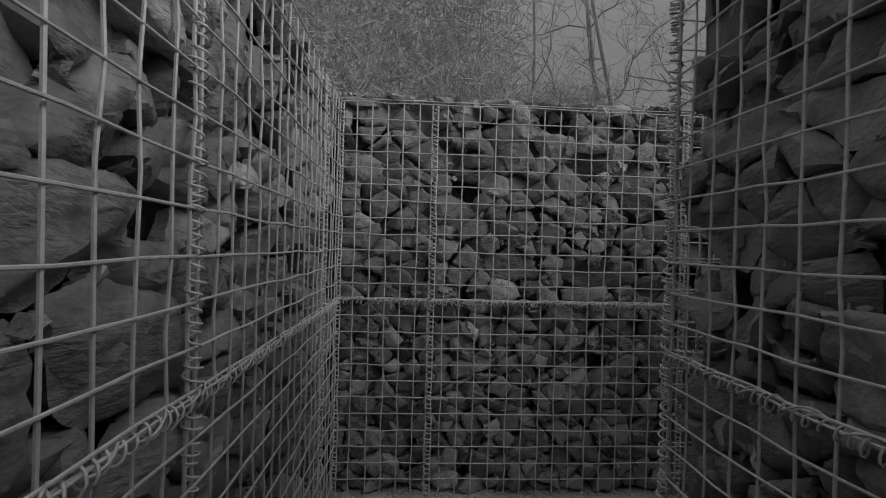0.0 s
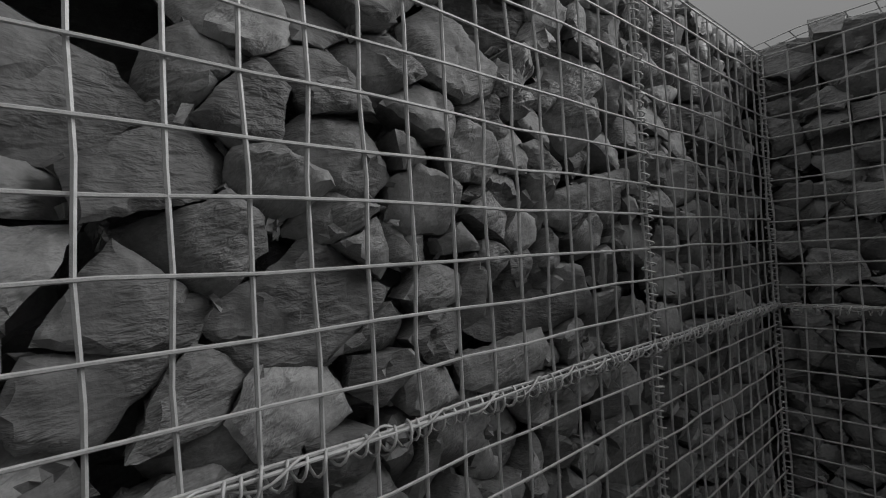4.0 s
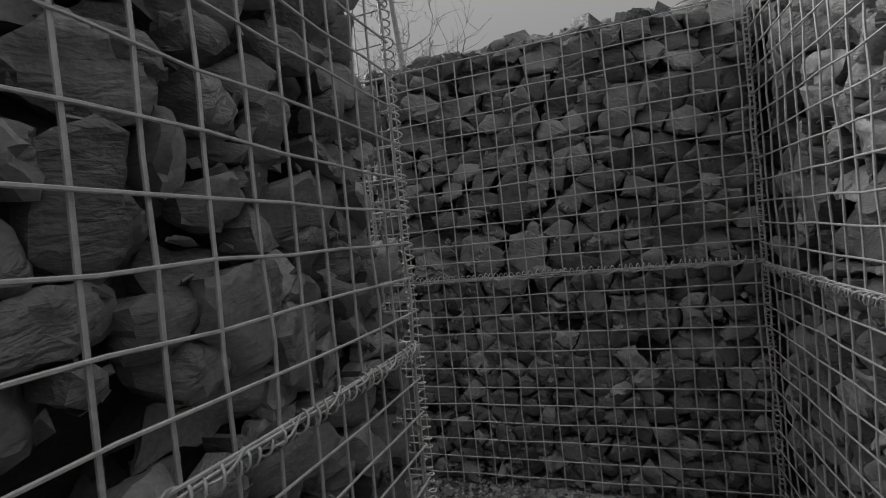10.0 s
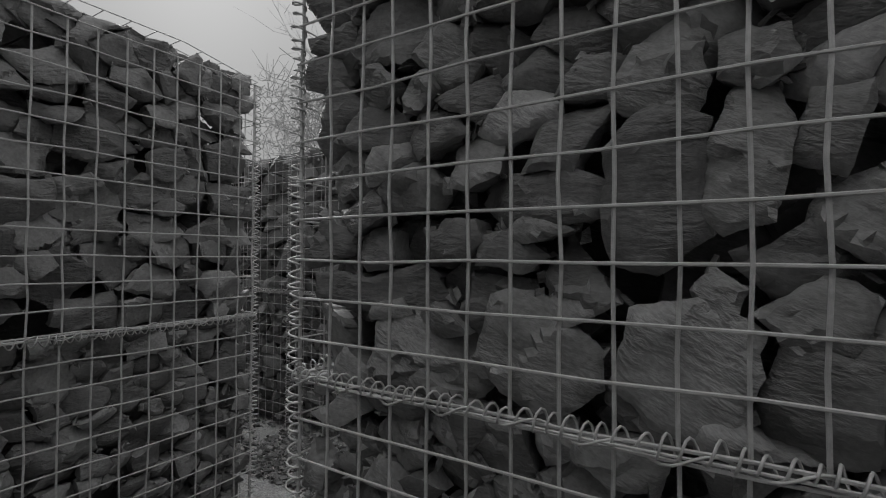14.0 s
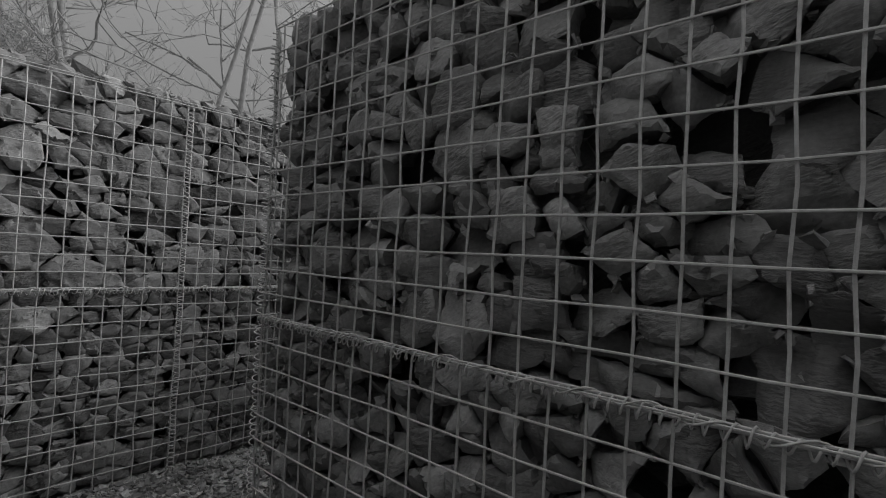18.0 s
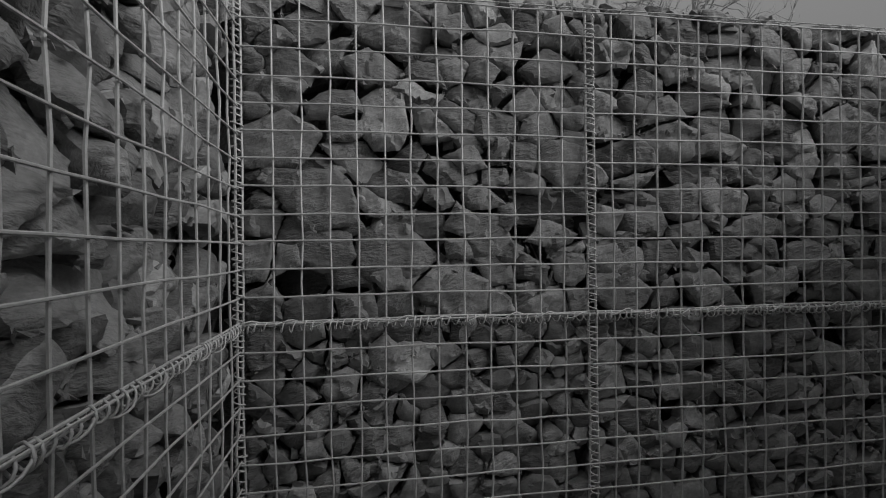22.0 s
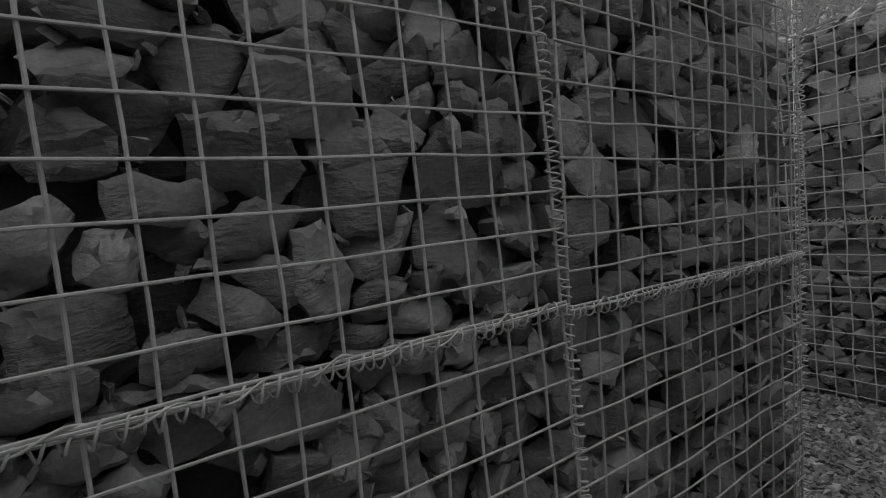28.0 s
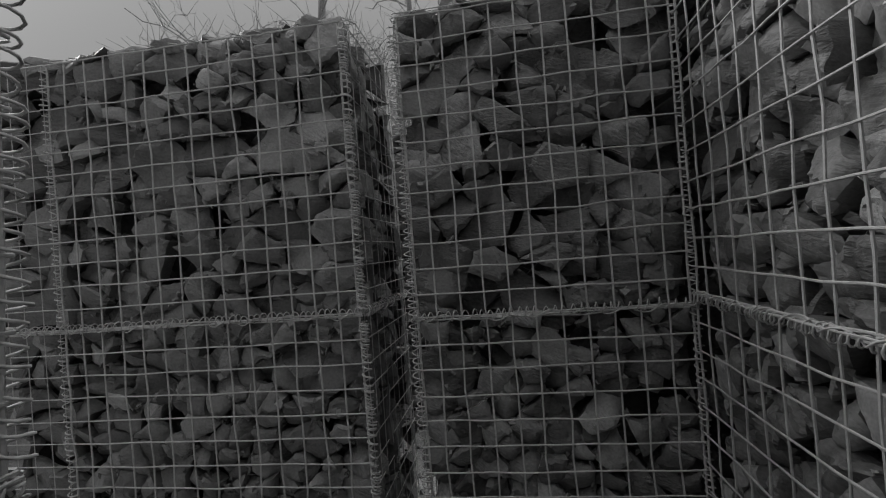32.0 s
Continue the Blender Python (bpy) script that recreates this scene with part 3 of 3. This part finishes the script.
NORTH_LOW_STONES = (("S", 3.25, 0.785, 0.067, 0.052, 0, 1), ("S", 2.93, 0.378, 0.045, 0.049, 0, 1), ("S", 2.99, 1.264, 0.089, 0.081, 0), ("S", 3.208, 1.107, 0.115, 0.074, 0), ("S", 3.462, 0.141, 0.074, 0.06, 0), ("S", 3.006, 1.114, 0.069, 0.052, 0), ("S", 3.029, 1.541, 0.07, 0.041, 0), ("S", 3.176, 1.509, 0.06, 0.085, 0))
NORTH_EAST_STONES = (("S", 4.45, 1.174, 0.155, 0.032, 0), ("S", 4.483, 0.975, 0.097, 0.059, 0))
SOUTH_STONES = (("N", 2.124, 1.393, 0.051, 0.048, 0), ("N", 2.125, 1.247, 0.061, 0.094, 0), ("N", 2.023, 1.286, 0.037, 0.086, -10), ("N", 2.018, 1.411, 0.037, 0.035, 15), ("N", 1.946, 1.308, 0.038, 0.045, 0), ("N", 2.288, 1.252, 0.097, 0.038, 0), ("N", 2.25, 1.335, 0.071, 0.043, 20), ("N", 2.518, 1.452, 0.035, 0.031, 0), ("N", 2.236, 1.113, 0.054, 0.065, -20), ("N", 2.296, 1.01, 0.084, 0.081, 0))
SOUTH_STONES += (("N", 2.096, 1.017, 0.071, 0.079, -15), ("N", 2.056, 1.107, 0.027, 0.036, 0), ("N", 1.96, 1.091, 0.051, 0.041, 0), ("N", 1.96, 0.988, 0.05, 0.065, 0), ("N", 2.446, 1.187, 0.055, 0.032, 0), ("N", 2.34, 1.168, 0.048, 0.029, 0), ("N", 2.61, 1.097, 0.116, 0.045, 0), ("N", 2.498, 0.98, 0.111, 0.068, 0), ("N", 2.694, 0.858, 0.054, 0.036, 0, 1), ("N", 2.407, 0.853, 0.089, 0.043, 0), ("N", 2.175, 0.878, 0.055, 0.032, 0))
THIRD_STONES = (("W", 0.357, 1.523, 0.062, 0.063, 0), ("W", 0.351, 1.403, 0.08, 0.057, 10), ("W", 0.217, 1.409, 0.065, 0.038, 0), ("W", 0.083, 1.4, 0.049, 0.054, 15), ("W", 0.189, 1.24, 0.062, 0.053, 0), ("W", 0.305, 1.256, 0.055, 0.038, -10), ("W", 0.137, 1.151, 0.069, 0.048, -5), ("W", 0.083, 1.309, 0.052, 0.023, 0), ("W", 0.402, 1.093, 0.043, 0.044, 0), ("W", 0.316, 1.096, 0.041, 0.033, 0), ("W", 0.231, 1.089, 0.036, 0.021, 0), ("W", 0.109, 1.056, 0.056, 0.061, -5), ("W", 0.198, 1.026, 0.059, 0.043, 0))
THIRD_STONES += (("W", 0.304, 0.987, 0.062, 0.083, 0), ("W", 0.474, 1.486, 0.056, 0.065, 0), ("W", 0.605, 1.619, 0.065, 0.041, 0), ("W", 0.625, 1.304, 0.05, 0.041, 0), ("W", 0.532, 1.254, 0.047, 0.053, 0), ("W", 0.833, 1.127, 0.061, 0.058, 0), ("W", 0.069, 1.233, 0.042, 0.035, 0), ("W", 0.043, 1.112, 0.02, 0.027, 0), ("W", 0.452, 0.987, 0.073, 0.069, 0), ("W", 0.608, 0.853, 0.061, 0.036, 0), ("W", 0.393, 0.848, 0.036, 0.046, 0), ("W", 0.294, 0.865, 0.059, 0.036, 0), ("W", 0.053, 0.867, 0.039, 0.031, 0))
FOURTH_STONES = (("W", 1.056, 1.21, 0.087, 0.057, -10), ("W", 0.952, 1.281, 0.073, 0.052, 0), ("W", 1.115, 1.083, 0.053, 0.059, -20), ("W", 1.099, 1.132, 0.015, 0.011, 0, 1), ("W", 0.934, 1.192, 0.041, 0.033, 0), ("W", 1.147, 1.007, 0.041, 0.03, 0), ("W", 0.968, 0.975, 0.072, 0.035, 0), ("W", 1.09, 1.28, 0.018, 0.027, 0), ("W", 1., 1.099, 0.019, 0.015, 0), ("W", 1.043, 1.341, 0.039, 0.031, 0), ("W", 0.714, 1.205, 0.102, 0.057, 0), ("W", 0.718, 1.314, 0.048, 0.053, 0), ("W", 0.799, 1.294, 0.042, 0.061, 0), ("W", 0.483, 1.454, 0.097, 0.063, 0), ("W", 0.557, 1.177, 0.038, 0.021, 0), ("W", 0.484, 1.093, 0.039, 0.031, 0), ("W", 0.415, 1.012, 0.044, 0.032, 0), ("W", 0.014, 1.237, 0.055, 0.036, 0, 1), ("W", 0.207, 0.542, 0.088, 0.07, 0))
SECOND_STONES = (("W", 0.491, 1.344, 0.06, 0.043, 0), ("W", 0.512, 1.203, 0.04, 0.073, 0), ("W", 0.569, 1.241, 0.019, 0.029, 0), ("W", 0.543, 1.094, 0.062, 0.029, 0), ("W", 0.447, 1.07, 0.037, 0.032, 0), ("W", 0.35, 1.433, 0.032, 0.022, 0), ("W", 0.418, 1.268, 0.028, 0.044, 0), ("W", 0.35, 1.215, 0.038, 0.033, 0), ("W", 0.532, 1.03, 0.027, 0.02, 0), ("W", 0.31, 1.061, 0.072, 0.071, 0), ("W", 0.203, 1.006, 0.058, 0.059, 0), ("W", -0.009, 1.32, 0.103, 0.033, 0), ("W", 0.304, 1.285, 0.077, 0.014, 0), ("W", 0.348, 1.349, 0.038, 0.029, 0), ("W", 0.26, 1.409, 0.043, 0.037, 0), ("W", 0.146, 1.494, 0.073, 0.029, 0), ("W", 0.229, 0.811, 0.074, 0.031, 0), ("W", 0.369, 0.855, 0.036, 0.027, 0))
SECOND_NORTH_STONES = (("W", 1.602, 1.316, 0.034, 0.032, 0), ("W", 1.656, 1.257, 0.031, 0.037, 0), ("W", 1.56, 1.23, 0.063, 0.045, 0), ("W", 1.65, 1.114, 0.046, 0.048, 0), ("W", 1.546, 1.04, 0.054, 0.054, 0), ("W", 1.415, 1.008, 0.061, 0.061, 0), ("W", 1.628, 1.368, 0.036, 0.031, 0), ("W", 1.418, 1.192, 0.054, 0.032, 0), ("W", 1.464, 0.857, 0.07, 0.04, 0))
WEST_STONES = (("E", 0.859, 1.269, 0.065, 0.051, 0), ("E", 0.882, 1.165, 0.077, 0.038, 0), ("E", 1.2, 1.246, 0.097, 0.035, 0), ("E", 1.078, 1.301, 0.058, 0.023, 0, 1), ("E", 0.861, 1.078, 0.053, 0.039, 0), ("E", 0.992, 1.077, 0.06, 0.049, 0), ("E", 0.949, 1.294, 0.045, 0.048, 0), ("E", 0.879, 0.985, 0.055, 0.043, 0))

FOURTH_NORTH_STONES = (("W", 1.629, 1.356, 0.051, 0.028, -5), ("W", 1.659, 1.262, 0.046, 0.037, 0), ("W", 1.554, 1.188, 0.063, 0.031, 0), ("W", 1.631, 1.113, 0.029, 0.035, 0), ("W", 1.675, 1.028, 0.056, 0.052, 0), ("W", 1.447, 1.252, 0.079, 0.056, -15), ("W", 1.350, 1.331, 0.083, 0.049, -5), ("W", 1.268, 1.177, 0.062, 0.061, 0), ("W", 1.362, 1.063, 0.042, 0.065, 0), ("W", 1.563, 0.973, 0.045, 0.031, 0), ("W", 1.435, 0.862, 0.068, 0.047, 0))
NORTH_FAR_STONES = (("S", 3.880, 1.206, 0.048, 0.049, 0), ("S", 3.970, 1.269, 0.075, 0.020, -8), ("S", 4.006, 1.198, 0.072, 0.051, 0), ("S", 3.925, 1.072, 0.103, 0.051, 0), ("S", 3.914, 0.971, 0.095, 0.050, -8), ("S", 4.124, 1.264, 0.076, 0.052, -10), ("S", 4.056, 1.075, 0.053, 0.056, -15), ("S", 4.166, 1.159, 0.062, 0.038, 0), ("S", 4.172, 1.073, 0.053, 0.038, 0), ("S", 4.262, 1.278, 0.060, 0.056, 0), ("S", 4.296, 1.111, 0.048, 0.045, 0), ("S", 4.313, 1.257, 0.053, 0.047, 0), ("S", 4.421, 1.091, 0.068, 0.047, 0))
THIRD_SOUTH_STONES = (("W", -0.800, 1.223, 0.091, 0.051, 0), ("W", -0.943, 1.172, 0.046, 0.061, 0), ("W", -0.614, 1.044, 0.085, 0.088, 0), ("W", -0.606, 1.239, 0.075, 0.054, 0), ("W", -0.800, 1.087, 0.075, 0.045, 0), ("W", -1.109, 1.077, 0.074, 0.097, 0), ("W", -0.888, 0.985, 0.103, 0.039, 0))
PALE_SECOND = (("W", 2.10, 0.85, 0.05, 0.035, 0, 1),)
PALE_FOURTH = (("W", 2.06, 0.695, 0.035, 0.028, 0, 1), ("W", 2.10, 0.54, 0.05, 0.04, 0, 1))

# north wall
stack((-0.945, 0.087, YN, YN + 0.6), [("S", -0.345, 0.087, True, True, True), ("N", -0.945, 0.087, False, False, False)], flush=0.7)
stack((0.087, 1.290, YN, YN + 0.6), [("S", 0.087, 1.290, True, False, True, 0.0, 0.0765), ("N", 0.087, 1.290, False, False, False)], stones=NORTH_WEST_STONES, flush=0.7)
stack((1.290, 2.300, YN, YN + 0.6), [("S", 1.290, 2.217, True, False, True), ("N", 1.290, 2.3, False, False, False)], flush=0.7)
stack((2.300, 3.805, YN, YN + 0.6), [("S", 2.768, 3.805, True, True, True, 0.0, 0.0775, 0.0115), ("N", 2.3, 3.805, False, False, False)],
      stones=NORTH_MID_STONES + NORTH_LOW_STONES, part_cell=True, joint=0.912, cu=0.0765, cv=0.0773, flush=0.45)
stack((3.805, 5.083, YN, YN + 0.6), [("S", 3.805, 5.083, True, False, True), ("N", 3.805, 5.083, False, False, False)], joint=0.912, cu=0.0765, cv=0.0773, flush=0.45, stones=NORTH_EAST_STONES + NORTH_FAR_STONES)
stack((5.083, 6.050, YN, YN + 0.6), [("S", 5.083, 5.447, True, False, True), ("N", 5.083, 6.05, False, False, False)], joint=0.912, cu=0.0765, cv=0.0773, flush=0.45)

# west wall
stack((-0.945, -0.345, -1.6, -0.40), [("E", -1.6, -0.40, False, False, True)])
stack((-0.945, -0.345, -0.40, 0.787), [("E", -0.40, 0.787, True, False, True, 0.0, 0.0795, -0.004)], big=1.25)
stack((-0.945, -0.345, 0.787, 1.835), [("E", 0.787, 1.835, True, False, True, 0.0, 0.0735, 0.006)], big=1.2, stones=WEST_STONES)
stack((-0.945, -0.345, 1.835, YN + 0.25), [("E", 1.835, YN, True, False, False)])

# first divider
stack((0.645, 1.245, 0.355, 1.14), [("W", 0.355, 1.14, True, True, True), ("N", 0.645, 1.245, False, False, True), ("E", 0.355, 1.14, False, False, False)], big=0.95)
stack((0.645, 1.245, 0.01, 0.355), [("W", 0.01, 0.355, False, False, False), ("E", 0.01, 0.355, True, False, False)])
stack((0.645, 1.245, -1.725, 0.01), [("W", -1.725, 0.01, False, False, False), ("E", -1.125, 0.01, True, True, True), ("S", 0.645, 1.245, False, False, False)])
# south wall of the second passage
stack((0.99, 2.784, -1.725, -1.125), [("N", 1.245, 2.784, True, True, False, 0.0, 0.0745, 0.0355), ("E", -1.725, -1.125, False, False, False), ("S", 1.245, 2.784, False, False, False)], big=0.9, joint=0.917, cu=0.0772, cv=0.0781, laced=1, stones=SOUTH_STONES, flush=0.8)

# second divider
stack((2.217, 2.768, 0.96, YN + 0.25), [("W", 0.96, YN, True, False, True, 0.0, 0.0761), ("E", 0.96, YN, True, False, False, 0.016)],
      stones=SECOND_NORTH_STONES + PALE_SECOND, joint=0.896)
stack((2.217, 2.768, -0.17, 0.96), [("W", -0.17, 0.96, True, False, True, 0.0, 0.0785, 0.0155), ("E", -0.17, 0.96, False, False, False), ("S", 2.217, 2.768, False, False, True)], joint=0.9, cv=0.0785, settled=((2.217, 0.96, 0.9), 1.0, 0, 0), stones=SECOND_STONES)

# third divider
stack((3.765, 4.395, -0.493, 1.12), [("W", -0.493, 1.12, True, True, True, 0.0, 0.073, 0.034), ("E", -0.53, 1.12, False, False, False), ("N", 3.765, 4.395, False, False, False)], joint=0.91, cu=0.0825, cv=0.081, settled=((3.765, -0.493, 0), 0, 0, 2.5), big=0.84, stones=THIRD_STONES)
stack((3.765, 4.395, -1.76, -0.493), [("W", -1.76, -0.493, True, False, True), ("E", -1.29, -0.53, True, True, True), ("S", 3.765, 4.395, False, False, False)], joint=0.91, cu=0.0825, cv=0.081, stones=THIRD_SOUTH_STONES)
# south wall of the fourth passage
stack((4.15, 5.225, -1.76, -1.29), [("N", 4.395, 5.225, True, True, False), ("E", -1.76, -1.29, False, False, False), ("S", 4.395, 5.225, False, False, False)], joint=0.878, cu=0.077, cv=0.079, laced=1)
stack((5.395, 6.5, -1.92, -1.31), [("N", 5.395, 6.5, True, False, True), ("W", -1.92, -1.31, False, True, False), ("S", 5.395, 6.5, False, False, False)], joint=0.903, cu=0.077, cv=0.079, laced=1)
stack((6.5, 7.7, -1.92, -1.31), [("N", 6.5, 7.7, False, False, True), ("S", 6.5, 7.7, False, False, False)], joint=0.903, cu=0.077, cv=0.079, laced=1)
stack((7.7, 8.9, -1.92, -1.31), [("N", 7.7, 8.9, False, False, True), ("S", 7.7, 8.9, False, False, False)], joint=0.903, cu=0.077, cv=0.079, laced=1)

# fourth divider
stack((5.447, 6.05, 0.874, YN + 0.25), [("W", 0.874, YN, True, False, True, 0.0, 0.0803), ("E", 0.874, YN, False, False, False)],
      stones=FOURTH_STONES + FOURTH_NORTH_STONES + PALE_FOURTH, joint=0.922, cu=0.079, cv=0.078)
stack((5.447, 6.05, -0.275, 0.874), [("W", -0.275, 0.874, True, False, True, 0.0, 0.0815, -0.009), ("E", -0.275, 0.874, False, False, False), ("S", 5.447, 6.05, False, False, False)], joint=0.908, cu=0.079, cv=0.078, big=1.15, settled=((5.447, 0.874, 0.905), 1.2, -2.0, 0), stones=FOURTH_STONES)

# outer wall beyond the south passage
for a, b in ((1.0, 2.2), (2.2, 3.4), (3.4, 4.6), (4.6, 5.8), (5.8, 7.0)):
    stack((a, b, -3.25, -2.65), [("N", a, b, False, False, True), ("S", a, b, False, False, False)], laced=1)


# ---- chippings on the floor ----
def chippings(name, x0, x1, y0, y1, count, seed, bare=-0.12):
    rng = np.random.default_rng(seed)
    heap = []
    for _ in range(count):
        x, y = rng.uniform(x0, x1), rng.uniform(y0, y1)
        if noise.noise((x * 1.6, y * 1.6, seed)) + rng.uniform(-0.35, 0.35) < bare:
            continue
        r = 0.006 + 0.015 * rng.random() ** 2
        v, f = loose_stone(rng, r, 0.5, 0.6)
        heap.append((v + np.array((x, y, -0.008 + 0.35 * r)), f))
    v, f = merged(heap)
    tagged(new(name, mesh_of(name, v, f, CHIP)), "loose grey stone chippings strewn over the path", "gravel", "", "stuff")


# banked along the foot of the walls, thinner on the trodden middle
chippings("chippings", 1.25, 2.75, -1.12, -0.78, 3200, 5)
chippings("chippings", 1.25, 3.75, -0.78, 0.4, 1100, 6)
chippings("chippings", 2.2, 3.75, -2.65, -0.9, 7000, 10)
chippings("chippings", 2.78, 4.5, 1.0, 2.19, 9500, 7, -0.3)
chippings("chippings", 4.4, 6.3, -1.3, 0.1, 21000, 8, -0.4)
chippings("chippings", 4.6, 6.0, -2.65, -1.92, 250, 9)
chippings("chippings", 2.6, 5.2, -2.65, -2.1, 7000, 11, -0.3)


def fallen_stone(x, y, z, r, seed):
    v, f = loose_stone(np.random.default_rng(seed), r, 0.75, 0.9)
    ob = tagged(new("fallen_stone", mesh_of("fallen_stone", v, f, ROCK)), "dark stone fallen into the gap between two baskets", "stone", "fallen stones in the gap")
    ob.matrix_basis = Matrix.Translation((x, y, z))


# a little heap in the mouth of the gap between the two south walls
for i in range(16):
    k = i / 16
    fallen_stone(5.265 + 0.09 * ((i * 7) % 5) / 4, -1.36 - 0.2 * ((i * 5) % 9) / 8, 0.012 + 0.03 * k, 0.036 - 0.012 * k, 300 + i)


# ---- trees ----
def branch(pieces, rng, p, way, length, r, depth, sides):
    n = 6 if depth > 1 else 3
    pts, d = [Vector(p)], Vector(way)
    for _ in range(n):
        d = (d + Vector(rng.normal(0, 0.24, 3)) + Vector((0, 0, 0.03))).normalized()
        pts.append(pts[-1] + d * length / n)
    tip = r * (0.55 if depth > 0 else 0.25)
    pieces.append(tube([tuple(q) for q in pts], r, sides, [r + (tip - r) * i / n for i in range(n + 1)]))
    if depth == 0:
        return
    for i in range(rng.integers(2, 5)):
        k = rng.uniform(0.3, 1.0)
        at = pts[min(n, int(k * n + 0.5))]
        side = Vector(rng.normal(0, 1, 3)).normalized()
        go = (d + side * rng.uniform(0.6, 1.15) + Vector((0, 0, 0.15))).normalized()
        branch(pieces, rng, at, go, length * rng.uniform(0.5, 0.8), max(0.007, r * rng.uniform(0.35, 0.65)), depth - 1, max(3, sides - 2))


def bare_tree(x, y, height, r, seed, lean=0.0, label="tall bare winter tree with grey bark"):
    rng = np.random.default_rng(seed)
    owner = tagged(new("bare_tree"), label, "tree", "bare trees round the maze")
    owner.matrix_basis = Matrix.Translation((x, y, -0.1))
    n = 9
    pts, d = [Vector((0, 0, 0))], Vector((lean, 0, 1)).normalized()
    for _ in range(n):
        d = (d + Vector(rng.normal(0, 0.06, 3)) * Vector((1, 1, 0.3))).normalized()
        pts.append(pts[-1] + d * height / n)
    v, f = tube([tuple(q) for q in pts], r, 10, [r * (1.25 if i == 0 else 1 - 0.75 * i / n) for i in range(n + 1)])
    child("trunk", mesh_of("trunk", v, f, BARK, True), owner)
    limbs = []
    for i in range(2, n + 1):
        for _ in range(rng.integers(1, 3)):
            th = rng.uniform(0, 2 * math.pi)
            go = Vector((math.cos(th), math.sin(th), rng.uniform(0.25, 0.9))).normalized()
            branch(limbs, rng, pts[i], go, height * rng.uniform(0.16, 0.30), r * (1 - 0.75 * i / n) * rng.uniform(0.22, 0.5), 3, 6)
    v, f = merged(limbs)
    child("crown", mesh_of("crown", v, f, BARK, True), owner)


for x, y, hgt, r, sd, ln in ((4.9, 11.7, 11, 0.13, 1, 0.02), (4.65, 10.1, 10, 0.10, 2, 0.06), (5.55, 7.9, 8, 0.055, 3, 0.03), (6.75, 8.8, 9, 0.085, 4, 0.05),
                             (2.4, 12.2, 10, 0.10, 5, 0.12), (9.7, 12.2, 12, 0.28, 6, 0.0), (12.6, 12.5, 12, 0.2, 7, 0.0), (-2.5, 13.5, 11, 0.16, 8, 0.04)):
    bare_tree(x, y, hgt, r, sd, ln)


def thicket(name, boxes, count, seed, label):
    """A dense mass of thin crossing twigs."""
    rng = np.random.default_rng(seed)
    heap = []
    for _ in range(count):
        x0, x1, y0, y1, z0, z1 = boxes[rng.integers(0, len(boxes))]
        p = np.array((rng.uniform(x0, x1), rng.uniform(y0, y1), rng.uniform(z0, z1)))
        d = rng.normal(0, 1, 3) + np.array((0, 0, 0.5))
        d /= np.linalg.norm(d)
        k = rng.uniform(0.25, 0.9)
        bend = rng.normal(0, 0.08, 3)
        heap.append(tube([p, p + d * k * 0.5 + bend * k, p + d * k], 0.0, 3, [0.009 * rng.uniform(0.4, 1.2), 0.006, 0.003]))
    v, f = merged(heap)
    tagged(new(name, mesh_of(name, v, f, TWIG)), label, "thicket", "", "stuff")


thicket("thicket", [(-5.0, 2.0, 8.0, 10.5, 1.5, 7.0), (-4, 1.6, 7.5, 9, 1.5, 6.5), (1.0, 4.4, 10, 12, 1.5, 4.8)], 19000, 11, "dense grey thicket of bare twigs beyond the wall")
thicket("thicket", [(5.5, 10, -10.5, -8, 1.0, 5.0), (7.0, 11, -9, -7, 1.0, 5.0)], 8000, 12, "dense grey thicket of bare twigs beyond the wall")
for x, y, hgt, r, sd in ((6.5, -12.5, 10, 0.17, 21), (9.5, -11.5, 11, 0.18, 22)):
    bare_tree(x, y, hgt, r, sd)
